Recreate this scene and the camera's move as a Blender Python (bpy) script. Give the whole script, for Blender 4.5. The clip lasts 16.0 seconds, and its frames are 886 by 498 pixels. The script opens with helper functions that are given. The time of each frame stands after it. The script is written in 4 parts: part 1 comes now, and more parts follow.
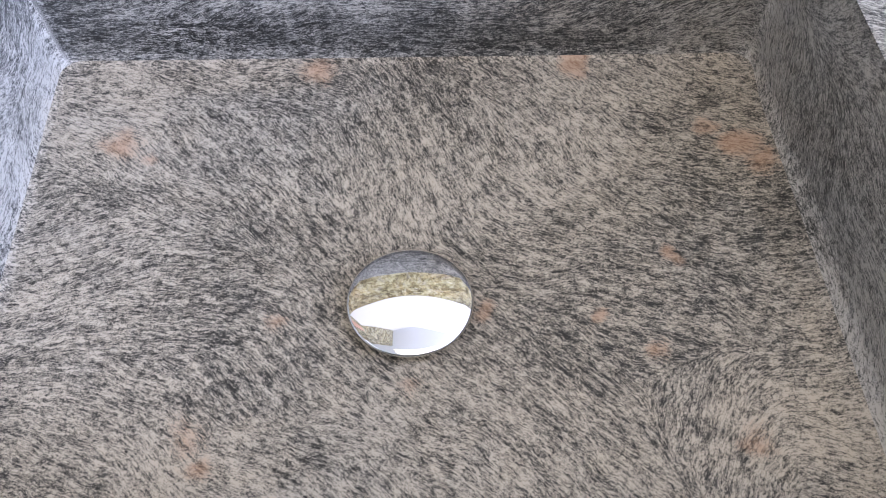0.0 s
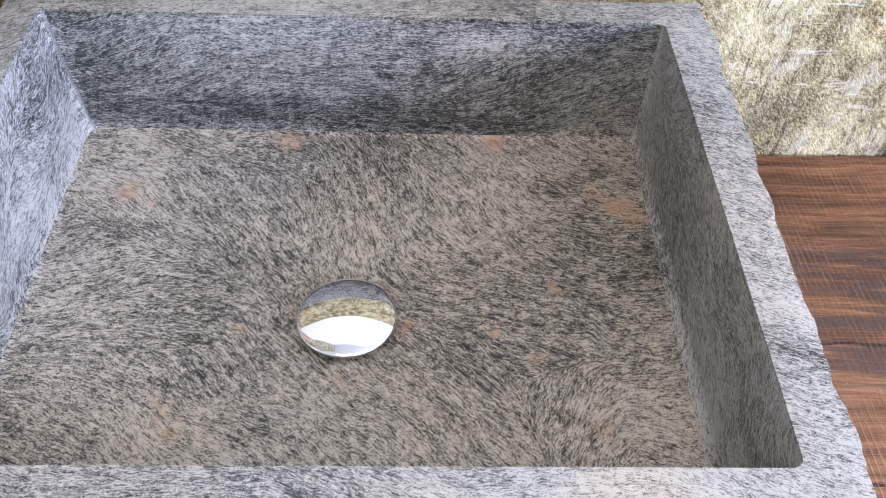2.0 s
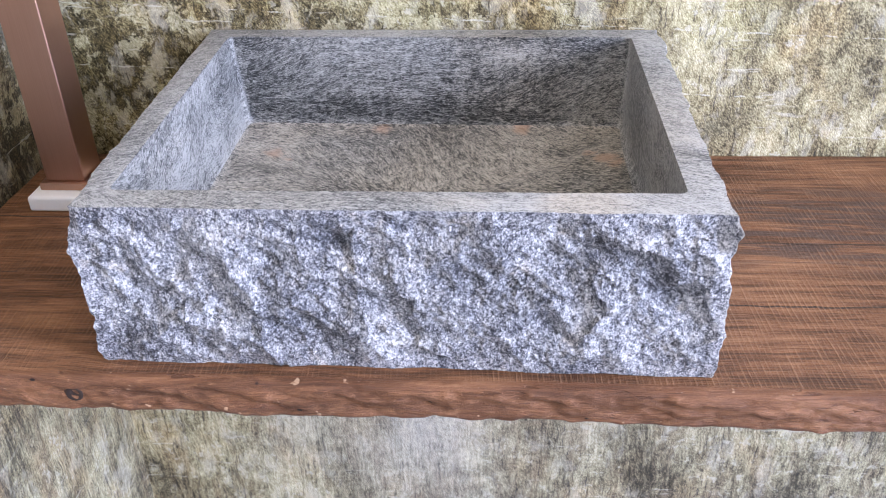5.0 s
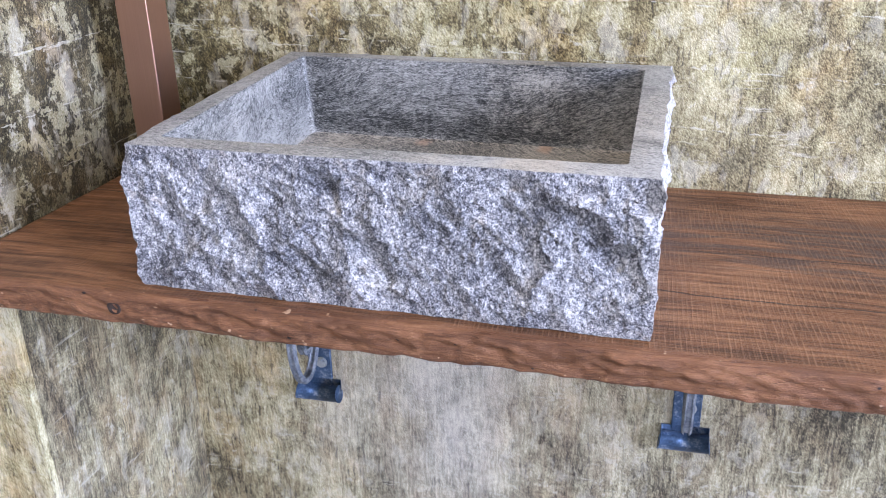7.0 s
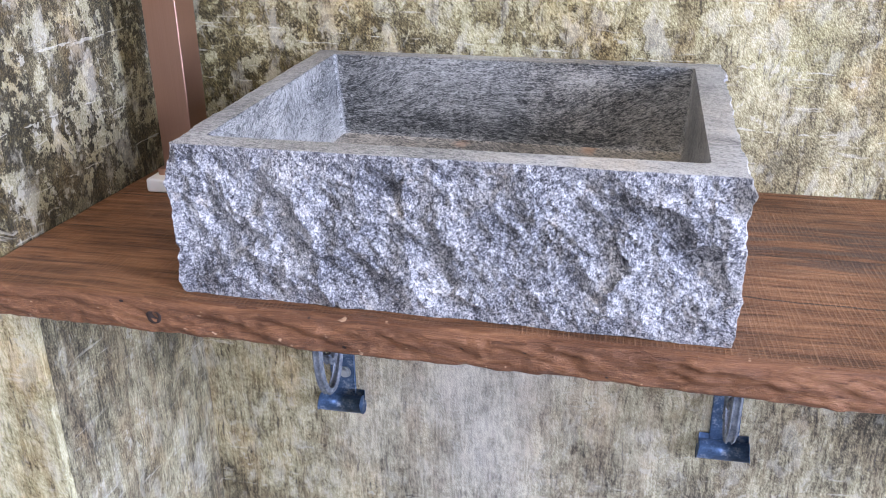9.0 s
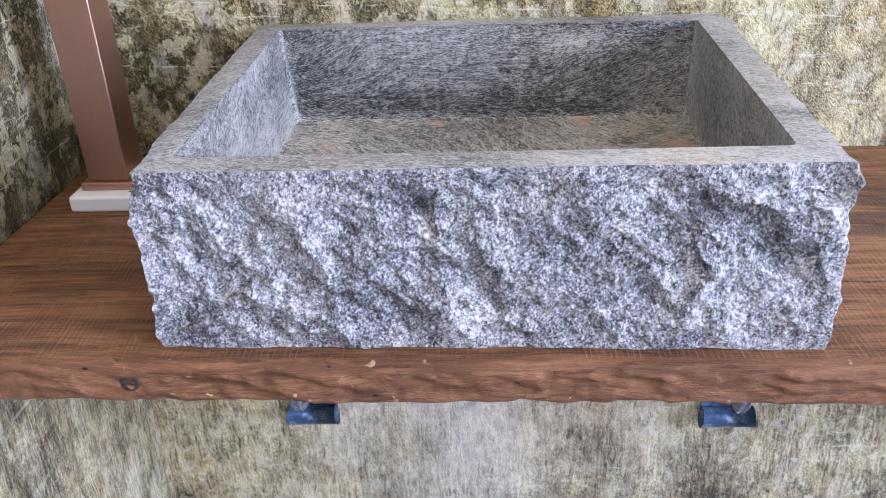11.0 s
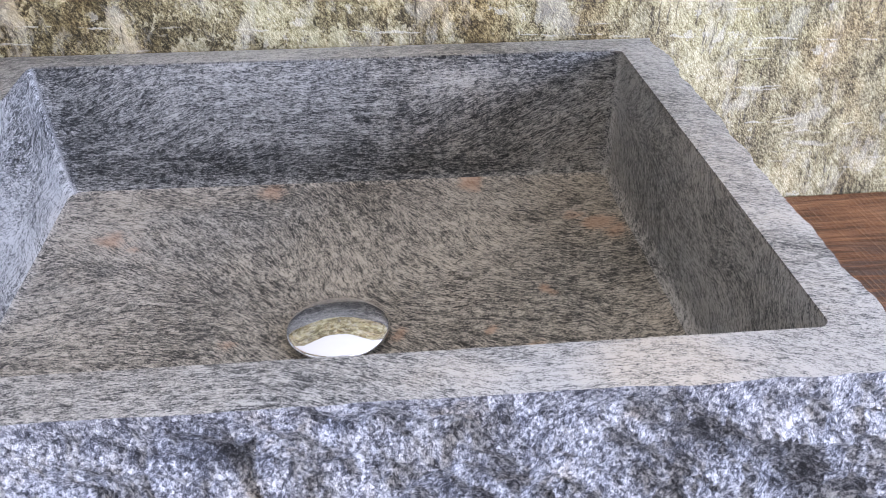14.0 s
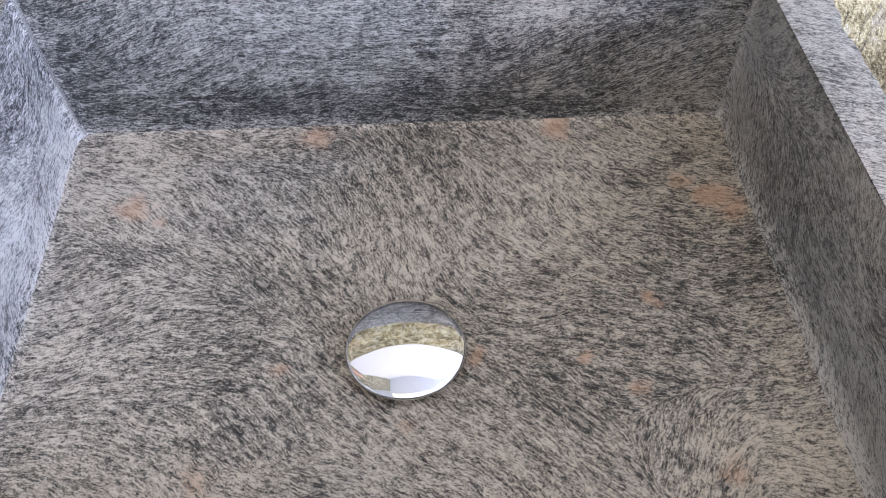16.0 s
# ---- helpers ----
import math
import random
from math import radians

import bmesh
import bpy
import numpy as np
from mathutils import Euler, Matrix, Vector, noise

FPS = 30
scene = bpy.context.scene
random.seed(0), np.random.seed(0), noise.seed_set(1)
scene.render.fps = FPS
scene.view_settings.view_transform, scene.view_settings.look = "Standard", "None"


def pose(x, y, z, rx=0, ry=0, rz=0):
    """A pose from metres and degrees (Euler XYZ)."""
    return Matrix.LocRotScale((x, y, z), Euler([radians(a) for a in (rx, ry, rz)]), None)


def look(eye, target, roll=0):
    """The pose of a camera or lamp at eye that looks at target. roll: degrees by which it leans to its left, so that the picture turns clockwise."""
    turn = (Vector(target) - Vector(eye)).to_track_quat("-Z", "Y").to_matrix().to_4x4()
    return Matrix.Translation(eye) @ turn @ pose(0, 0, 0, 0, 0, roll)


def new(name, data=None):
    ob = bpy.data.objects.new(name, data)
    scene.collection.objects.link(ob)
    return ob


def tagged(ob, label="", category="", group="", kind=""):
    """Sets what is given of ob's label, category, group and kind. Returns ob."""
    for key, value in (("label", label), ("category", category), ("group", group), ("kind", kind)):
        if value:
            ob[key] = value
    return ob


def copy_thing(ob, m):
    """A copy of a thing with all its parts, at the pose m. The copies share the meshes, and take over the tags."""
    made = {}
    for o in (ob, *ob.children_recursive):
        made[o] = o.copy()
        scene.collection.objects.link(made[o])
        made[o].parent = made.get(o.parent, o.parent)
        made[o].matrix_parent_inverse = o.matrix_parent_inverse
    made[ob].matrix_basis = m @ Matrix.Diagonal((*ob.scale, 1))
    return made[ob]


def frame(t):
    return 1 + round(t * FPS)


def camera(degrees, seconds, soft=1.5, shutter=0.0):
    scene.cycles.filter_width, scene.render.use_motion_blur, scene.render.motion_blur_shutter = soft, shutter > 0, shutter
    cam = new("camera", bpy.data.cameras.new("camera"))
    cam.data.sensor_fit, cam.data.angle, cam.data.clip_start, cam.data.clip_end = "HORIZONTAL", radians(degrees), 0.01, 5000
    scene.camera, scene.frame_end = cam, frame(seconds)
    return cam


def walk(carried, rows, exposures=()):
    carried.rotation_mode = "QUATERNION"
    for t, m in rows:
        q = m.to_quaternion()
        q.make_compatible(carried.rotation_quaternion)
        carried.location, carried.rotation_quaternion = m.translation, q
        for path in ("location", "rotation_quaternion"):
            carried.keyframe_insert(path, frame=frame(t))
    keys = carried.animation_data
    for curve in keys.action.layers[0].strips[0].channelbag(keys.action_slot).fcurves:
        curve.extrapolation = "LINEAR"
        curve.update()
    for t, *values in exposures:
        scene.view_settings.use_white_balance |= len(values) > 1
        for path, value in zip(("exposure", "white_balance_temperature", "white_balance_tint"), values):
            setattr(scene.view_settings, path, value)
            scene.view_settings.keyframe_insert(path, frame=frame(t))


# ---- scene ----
cam = camera(53.5, 16.0, soft=0.7)
PATH = [
    (0, (0.011, -0.241, 0.438), (0.043, 0.929, -1.184), -0.5),
    (0.5, (0.009, -0.277, 0.479), (0.034, 0.906, -1.133), -0.6),
    (1, (0.013, -0.298, 0.5), (0.046, 0.958, -1.057), -0.3),
    (1.5, (0.025, -0.318, 0.509), (0.055, 0.991, -1.003), -0.3),
    (2, (0.061, -0.357, 0.514), (0.076, 0.99, -0.964), 0.8),
    (2.5, (0.102, -0.437, 0.517), (-0.003, 1.03, -0.839), 0.3),
    (3, (0.117, -0.508, 0.524), (-0.045, 1.025, -0.75), -0.5),
    (3.5, (0.102, -0.572, 0.524), (-0.062, 0.997, -0.706), -1.3),
    (4, (0.08, -0.667, 0.505), (-0.08, 0.977, -0.622), -3.0),
    (4.5, (0.073, -0.723, 0.475), (-0.063, 0.955, -0.606), -3.2),
    (4.7, (0.079, -0.737, 0.47), (-0.055, 0.948, -0.598), -2.6),
    (6.8, (0.275, -0.89, 0.4), (-0.23, 0.875, -0.393), -1.8),
    (7, (0.274, -0.892, 0.385), (-0.232, 0.874, -0.407), -1.4),
    (7.5, (0.265, -0.898, 0.366), (-0.24, 0.875, -0.41), -1.2),
    (8, (0.255, -0.899, 0.361), (-0.25, 0.874, -0.414), -1.2),
    (8.5, (0.246, -0.895, 0.366), (-0.264, 0.877, -0.409), -1.3),
    (9, (0.185, -0.879, 0.368), (-0.265, 0.909, -0.41), -0.9),
    (9.2, (0.134, -0.873, 0.367), (-0.262, 0.925, -0.414), -1.1),
    (11.3, (-0.001, -0.735, 0.383), (-0.088, 1.034, -0.546), -3.0),
    (11.5, (-0.04, -0.719, 0.385), (-0.014, 1.049, -0.551), -1.7),
    (12, (-0.155, -0.679, 0.391), (0.14, 1.055, -0.561), 0.8),
    (12.5, (-0.172, -0.651, 0.396), (0.2, 1.066, -0.56), 2.1),
    (13, (-0.127, -0.59, 0.397), (0.24, 1.12, -0.574), 1.7),
    (13.5, (-0.04, -0.512, 0.386), (0.222, 1.188, -0.634), 0.3),
    (14, (0.036, -0.46, 0.387), (0.16, 1.238, -0.662), -0.9),
    (14.5, (0.048, -0.419, 0.395), (0.121, 1.214, -0.757), -1.5),
    (15, (0.031, -0.349, 0.399), (0.081, 1.216, -0.846), -2.6),
    (15.5, (0.005, -0.275, 0.412), (0.076, 1.168, -0.971), -2.2),
    (16, (0.015, -0.272, 0.453), (0.051, 1.035, -1.06), -1.7),
]
walk(cam, [(t, look(eye, target, roll)) for t, eye, target, roll in PATH], exposures=((0.0, 0.21, 6500, 18), (3.0, 0.13, 6500, 18), (4.5, 0.13, 6500, 18), (8.0, 0.01, 6500, 18), (12.5, 0.02, 6500, 18), (14.0, -0.05, 6500, 18), (15.0, -0.18, 6500, 18), (16.0, 0.03, 6500, 18)))


# ---- world and lights ----
def build_world():
    w = bpy.data.worlds.new("daylight")
    scene.world = w
    w.use_nodes = True
    nt = w.node_tree
    sky = nt.nodes.new("ShaderNodeTexSky")
    sky.sky_type = "NISHITA"
    sky.sun_disc = False
    sky.sun_elevation = radians(35)
    sky.sun_rotation = radians(120)
    nt.links.new(sky.outputs[0], nt.nodes["Background"].inputs[0])
    nt.nodes["Background"].inputs[1].default_value = 0.12


def area_lamp(name, eye, target, sx, sy, watts, colour):
    d = bpy.data.lights.new(name, "AREA")
    d.shape, d.size, d.size_y, d.energy, d.color = "RECTANGLE", sx, sy, watts, colour
    ob = new(name, d)
    ob.matrix_world = look(eye, target)
    return ob


build_world()
area_lamp("window_light", (4.16, -1.75, 1.12), (0.0, -0.05, 0.08), 1.2, 1.75, 530, (0.55, 0.68, 1.0))
area_lamp("door_light", (2.2, -3.16, 0.3), (0.0, 0.0, 0.0), 1.3, 2.0, 26, (0.97, 0.96, 1.0))
area_lamp("ceiling_panel_light", (0.1, -1.0, 2.13), (0.1, -1.0, 0.0), 1.2, 1.2, 18, (1.0, 0.85, 0.55))


# ---- materials ----
class Mat:
    """A node material with short ways to add nodes."""

    def __init__(self, name):
        self.m = bpy.data.materials.new(name)
        self.m.use_nodes = True
        self.nt = self.m.node_tree
        self.b = self.nt.nodes["Principled BSDF"]

    def put(self, socket, value):
        if isinstance(value, bpy.types.NodeSocket):
            self.nt.links.new(value, socket)
        elif value is not None:
            socket.default_value = value

    def coord(self):
        return self.nt.nodes.new("ShaderNodeTexCoord").outputs["Object"]

    def attr(self, name):
        n = self.nt.nodes.new("ShaderNodeAttribute")
        n.attribute_name = name
        return n

    def mapping(self, v, scale=(1, 1, 1), rot=(0, 0, 0), loc=(0, 0, 0)):
        n = self.nt.nodes.new("ShaderNodeMapping")
        self.put(n.inputs["Vector"], v)
        n.inputs["Scale"].default_value = scale
        n.inputs["Rotation"].default_value = [radians(a) for a in rot]
        n.inputs["Location"].default_value = loc
        return n.outputs[0]

    def noise(self, v, scale, detail=4, rough=0.55, distort=0.0, colour=False):
        n = self.nt.nodes.new("ShaderNodeTexNoise")
        self.put(n.inputs["Vector"], v)
        n.inputs["Scale"].default_value = scale
        n.inputs["Detail"].default_value = detail
        n.inputs["Roughness"].default_value = rough
        n.inputs["Distortion"].default_value = distort
        return n.outputs["Color" if colour else "Fac"]

    def voronoi(self, v, scale, feature="F1", out="Distance"):
        n = self.nt.nodes.new("ShaderNodeTexVoronoi")
        n.feature = feature
        self.put(n.inputs["Vector"], v)
        n.inputs["Scale"].default_value = scale
        return n.outputs[out]

    def math(self, op, a, b=0.0, c=None, clamp=False):
        n = self.nt.nodes.new("ShaderNodeMath")
        n.operation, n.use_clamp = op, clamp
        self.put(n.inputs[0], a)
        self.put(n.inputs[1], b)
        if c is not None:
            self.put(n.inputs[2], c)
        return n.outputs[0]

    def vmath(self, op, a, b=(0, 0, 0), scale=None):
        n = self.nt.nodes.new("ShaderNodeVectorMath")
        n.operation = op
        self.put(n.inputs[0], a)
        self.put(n.inputs[1], b)
        if scale is not None:
            self.put(n.inputs["Scale"], scale)
        return n.outputs[0]

    def ramp(self, v, stops):
        n = self.nt.nodes.new("ShaderNodeValToRGB")
        e = n.color_ramp.elements
        while len(e) < len(stops):
            e.new(0.5)
        for el, (p, c) in zip(e, stops):
            el.position = p
            el.color = (*c, 1) if isinstance(c, tuple) else (c, c, c, 1)
        self.put(n.inputs[0], v)
        return n.outputs[0]

    def mix(self, f, a, b, blend="MIX"):
        n = self.nt.nodes.new("ShaderNodeMix")
        n.data_type, n.blend_type = "RGBA", blend
        for sock, val in zip((n.inputs[0], n.inputs[6], n.inputs[7]), (f, a, b)):
            if isinstance(val, tuple):
                val = (*val, 1)
            self.put(sock, val)
        return n.outputs[2]

    def bump(self, h, strength, dist, normal=None):
        n = self.nt.nodes.new("ShaderNodeBump")
        n.inputs["Strength"].default_value = strength
        n.inputs["Distance"].default_value = dist
        self.put(n.inputs["Height"], h)
        if normal is not None:
            self.put(n.inputs["Normal"], normal)
        return n.outputs[0]

    def xyz(self, v):
        n = self.nt.nodes.new("ShaderNodeSeparateXYZ")
        self.put(n.inputs[0], v)
        return n.outputs

    def done(self, colour=None, rough=None, normal=None, metal=None, spec=None):
        for key, v in (("Base Color", colour), ("Roughness", rough), ("Normal", normal), ("Metallic", metal), ("Specular IOR Level", spec)):
            if isinstance(v, tuple):
                v = (*v, 1)
            self.put(self.b.inputs[key], v)
        return self.m


def stone_inputs(k):
    tint = k.nt.nodes.new("ShaderNodeSeparateColor")
    k.put(tint.inputs[0], k.attr("tint").outputs["Color"])
    return k.attr("flow").outputs["Vector"], tint.outputs


def split_stone_material():
    """Grey gneiss on the bruised, broken outer faces: packed pale crystals and dark mica."""
    k = Mat("split_gneiss")
    p, tint = stone_inputs(k)
    mid = k.noise(k.mapping(p, (430, 430, 360)), 1.0, 4, 0.72, 0.6)
    grain = k.noise(k.mapping(p, (1150, 1150, 900)), 1.0, 3, 0.7)
    cell = k.xyz(k.voronoi(k.mapping(p, (760, 760, 620)), 1.0, out="Color"))[0]
    clump = k.noise(k.mapping(p, (120, 120, 90)), 1.0, 3, 0.6)
    patch = k.noise(p, 17, 4, 0.6)
    v = k.math("ADD", k.math("MULTIPLY", mid, 0.42), k.math("MULTIPLY", grain, 0.22))
    v = k.math("ADD", v, k.math("MULTIPLY", cell, 0.10))
    v = k.math("ADD", v, k.math("MULTIPLY", clump, 0.22))
    v = k.math("ADD", v, k.math("MULTIPLY", patch, 0.18))
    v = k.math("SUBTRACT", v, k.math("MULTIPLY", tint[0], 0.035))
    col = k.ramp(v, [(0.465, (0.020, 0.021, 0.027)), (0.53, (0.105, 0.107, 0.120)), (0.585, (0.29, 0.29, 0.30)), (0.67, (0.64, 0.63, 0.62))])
    tan = k.ramp(k.noise(p, 34, 4, 0.6), [(0.62, 0.0), (0.72, 0.6)])
    col = k.mix(tan, col, k.mix(1.0, col, (0.95, 0.82, 0.66), "MULTIPLY"))
    h = k.math("ADD", k.noise(p, 140, 6, 0.7), k.math("MULTIPLY", mid, 0.55))
    return k.done(col, k.ramp(grain, [(0.3, 0.55), (0.7, 0.42)]), k.bump(h, 0.8, 0.0032), spec=0.45)


def honed_stone_material():
    """Grey flowing gneiss: dark flakes and pale lenses that lie along the grain direction."""
    k = Mat("honed_gneiss")
    flow, tint = stone_inputs(k)
    lie = k.attr("grain").outputs["Vector"]
    wob = k.vmath("SCALE", k.vmath("SUBTRACT", k.noise(flow, 85, 4, 0.6, colour=True), (0.5, 0.5, 0.5)), scale=0.0055)
    p = k.vmath("ADD", flow, wob)
    total = weight = None
    steps = 8
    for i in range(steps):
        a = math.pi * i / steps
        n = k.nt.nodes.new("ShaderNodeMapping")
        n.vector_type = "TEXTURE"
        k.put(n.inputs["Vector"], p)
        n.inputs["Location"].default_value = (0.37 * i, 0.11 * i, 0)
        n.inputs["Rotation"].default_value = (0, 0, a)
        n.inputs["Scale"].default_value = (1 / 150, 1 / 780, 1 / 780)
        tex = k.math("SUBTRACT", k.noise(n.outputs[0], 1.0, 4, 0.72), 0.5)
        band = k.math("SUBTRACT", k.noise(k.mapping(n.outputs[0], (0.20, 0.32, 0.32), loc=(3, 1, i)), 1.0, 2, 0.6), 0.5)
        tex = k.math("ADD", tex, k.math("MULTIPLY", band, 0.34))
        d = k.nt.nodes.new("ShaderNodeVectorMath")
        d.operation = "DOT_PRODUCT"
        k.put(d.inputs[0], lie)
        d.inputs[1].default_value = (math.cos(2 * a), math.sin(2 * a), 0)
        w = k.math("POWER", k.math("MAXIMUM", d.outputs["Value"], 0.0), 8.0)
        t, w2 = k.math("MULTIPLY", tex, w), k.math("MULTIPLY", w, w)
        total = t if total is None else k.math("ADD", total, t)
        weight = w2 if weight is None else k.math("ADD", weight, w2)
    streak = k.math("DIVIDE", total, k.math("SQRT", k.math("MAXIMUM", weight, 0.0001)))
    fine = k.noise(p, 850, 3, 0.75)
    cell = k.xyz(k.voronoi(p, 520, out="Color"))[0]
    broad = k.noise(p, 38, 6, 0.72, 1.6)
    v = k.math("ADD", k.math("MULTIPLY", streak, 0.74), k.math("ADD", k.math("MULTIPLY", fine, 0.42), k.math("MULTIPLY", cell, 0.06)))
    v = k.math("ADD", v, k.math("MULTIPLY", broad, 0.30))
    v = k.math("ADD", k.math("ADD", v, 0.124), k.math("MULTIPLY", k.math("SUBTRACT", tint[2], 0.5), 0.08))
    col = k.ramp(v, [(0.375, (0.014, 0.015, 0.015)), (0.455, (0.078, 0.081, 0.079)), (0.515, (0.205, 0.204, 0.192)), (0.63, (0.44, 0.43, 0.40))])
    warm = k.ramp(k.math("ADD", tint[1], k.math("MULTIPLY", k.noise(p, 40, 3), 0.5)), [(0.40, 0.0), (1.05, 0.75)])
    col = k.mix(warm, col, k.mix(1.0, col, (1.11, 1.0, 0.86), "MULTIPLY"))
    spot = k.ramp(k.math("ADD", tint[0], k.math("MULTIPLY", streak, 1.3)), [(0.34, 0.0), (0.85, 0.58)])
    col = k.mix(spot, col, (0.45, 0.27, 0.17))
    h = k.math("ADD", streak, fine)
    return k.done(col, k.ramp(fine, [(0.3, 0.34), (0.7, 0.50)]), k.bump(h, 0.10, 0.001), spec=0.35)


def wood_material():
    k = Mat("reclaimed_wood")
    c = k.coord()
    warp = k.vmath("ADD", c, k.vmath("SCALE", k.vmath("SUBTRACT", k.noise(c, 5, 2, colour=True), (0.5, 0.5, 0.5)), scale=0.025))
    grain = k.noise(k.mapping(warp, (7, 130, 100)), 1.0, 6, 0.70)
    fibre = k.noise(k.mapping(warp, (26, 900, 800)), 1.0, 4, 0.68)
    cloud = k.noise(k.mapping(c, (4, 9, 9)), 1.0, 4, 0.6)
    v = k.math("ADD", k.math("ADD", k.math("MULTIPLY", grain, 0.55), k.math("MULTIPLY", fibre, 0.30)), k.math("MULTIPLY", cloud, 0.28))
    col = k.ramp(v, [(0.44, (0.022, 0.010, 0.005)), (0.53, (0.104, 0.046, 0.020)), (0.61, (0.228, 0.102, 0.045)), (0.74, (0.38, 0.205, 0.105))])
    x, y, z = k.xyz(c)[0], k.xyz(c)[1], k.xyz(c)[2]
    # charcoal-grey weathering along the grain, to one side of the basin
    dx = k.math("DIVIDE", k.math("SUBTRACT", x, 0.52), 0.38)
    dy = k.math("DIVIDE", k.math("SUBTRACT", y, 0.055), 0.105)
    d = k.math("ADD", k.math("MULTIPLY", dx, dx), k.math("MULTIPLY", dy, dy))
    streaks = k.noise(k.mapping(warp, (7, 70, 30), loc=(2, 3, 0)), 1.0, 4, 0.6)
    stain = k.math("MULTIPLY", k.math("SUBTRACT", 1.4, k.math("MULTIPLY", d, 1.4), clamp=True), k.ramp(streaks, [(0.44, 0.0), (0.54, 1.0)]))
    col = k.mix(k.math("MULTIPLY", stain, 0.95), col, k.mix(fibre, (0.022, 0.018, 0.017), (0.085, 0.062, 0.052)))
    # drying cracks along the grain
    wig = k.math("MULTIPLY", k.math("SUBTRACT", k.noise(k.mapping(c, (9, 3, 3)), 1.0, 3), 0.5), 0.02)
    for y0, x0, x1 in ((-0.088, 0.22, 0.90), (-0.050, -0.49, -0.40), (0.062, -0.50, -0.30), (0.020, 0.30, 0.55)):
        line = k.math("ABSOLUTE", k.math("SUBTRACT", k.math("ADD", y, wig), y0))
        inx = k.math("MULTIPLY", k.math("GREATER_THAN", x, x0), k.math("LESS_THAN", x, x1))
        f = k.math("MULTIPLY", k.math("LESS_THAN", line, k.math("MULTIPLY", k.noise(k.mapping(c, (30, 1, 1)), 1.0, 2), 0.0026)), inx)
        col = k.mix(f, col, (0.010, 0.007, 0.006))
    # saw marks across the grain
    saw = k.noise(k.mapping(warp, (420, 16, 34), rot=(0, 0, 6)), 1.0, 4, 0.7)
    top = k.math("MULTIPLY", k.math("GREATER_THAN", z, -0.003), k.math("GREATER_THAN", y, -0.2035))
    sawm = k.math("MULTIPLY", k.ramp(k.noise(k.mapping(c, (7, 13, 7)), 1.0, 3), [(0.38, 0.15), (0.56, 1.0)]), top)
    light = k.math("MULTIPLY", k.math("MULTIPLY", k.ramp(saw, [(0.52, 0.0), (0.62, 1.0)]), sawm), 0.12)
    col = k.mix(light, col, (0.42, 0.24, 0.14))
    col = k.mix(k.math("MULTIPLY", k.math("MULTIPLY", k.ramp(saw, [(0.36, 1.0), (0.46, 0.0)]), sawm), 0.22), col, (0.055, 0.024, 0.014))
    phase = k.math("ADD", k.math("ADD", k.math("MULTIPLY", x, 1350.0), k.math("MULTIPLY", y, 95.0)), k.math("MULTIPLY", k.noise(k.mapping(c, (9, 4, 4)), 1.0, 3), 16.0))
    tooth = k.math("MULTIPLY", k.ramp(k.math("ADD", k.math("MULTIPLY", k.math("SINE", phase), 0.5), 0.5), [(0.60, 0.0), (0.95, 1.0)]), k.ramp(saw, [(0.40, 0.2), (0.55, 1.0)]))
    col = k.mix(k.math("MULTIPLY", k.math("MULTIPLY", tooth, sawm), 0.24), col, (0.44, 0.25, 0.13))
    pale = k.ramp(k.voronoi(k.mapping(c, (60, 60, 60)), 1.0), [(0.025, 1.0), (0.04, 0.0)])
    col = k.mix(k.math("MULTIPLY", pale, 0.5), col, (0.55, 0.42, 0.32))
    h = k.math("ADD", k.math("ADD", k.math("MULTIPLY", grain, 0.5), k.math("MULTIPLY", fibre, 0.6)), k.math("MULTIPLY", k.math("MULTIPLY", saw, sawm), 0.5))
    hewn = k.noise(k.mapping(warp, (48, 130, 150)), 1.0, 6, 0.70)
    gash = k.ramp(k.noise(k.mapping(warp, (24, 80, 190), rot=(0, 11, 0)), 1.0, 4, 0.62), [(0.335, 1.0), (0.365, 0.0)])
    side = k.math("SUBTRACT", 1.0, top)
    col = k.mix(k.math("MULTIPLY", k.math("MULTIPLY", gash, side), 0.75), col, (0.028, 0.012, 0.007))
    # highlights on the hewn front edge, put into the colour
    col = k.mix(k.math("MULTIPLY", k.math("MULTIPLY", k.ramp(hewn, [(0.55, 0.0), (0.66, 1.0)]), side), 0.45), col, (0.48, 0.25, 0.125))
    col = k.mix(k.math("ADD", k.math("MULTIPLY", side, 0.26), 0.12), col, k.mix(cloud, (0.150, 0.060, 0.030), (0.275, 0.120, 0.060)))
    chips = k.ramp(k.noise(k.mapping(c, (70, 70, 110)), 1.0, 2), [(0.70, 0.0), (0.73, 1.0)])
    col = k.mix(k.math("MULTIPLY", k.math("MULTIPLY", chips, side), 0.7), col, (0.58, 0.38, 0.24))
    holes = k.ramp(k.voronoi(k.mapping(c, (26, 26, 40)), 1.0), [(0.055, 1.0), (0.075, 0.0)])
    col = k.mix(k.math("MULTIPLY", holes, side), col, (0.012, 0.007, 0.006))
    h = k.math("SUBTRACT", k.math("ADD", h, k.math("MULTIPLY", k.math("MULTIPLY", hewn, side), 0.9)), k.math("MULTIPLY", k.math("MULTIPLY", gash, side), 1.2))
    return k.done(col, k.ramp(grain, [(0.3, 0.60), (0.7, 0.42)]), k.bump(k.math("ADD", h, k.math("MULTIPLY", k.math("MULTIPLY", tooth, sawm), 0.3)), 0.7, 0.003), spec=0.28)


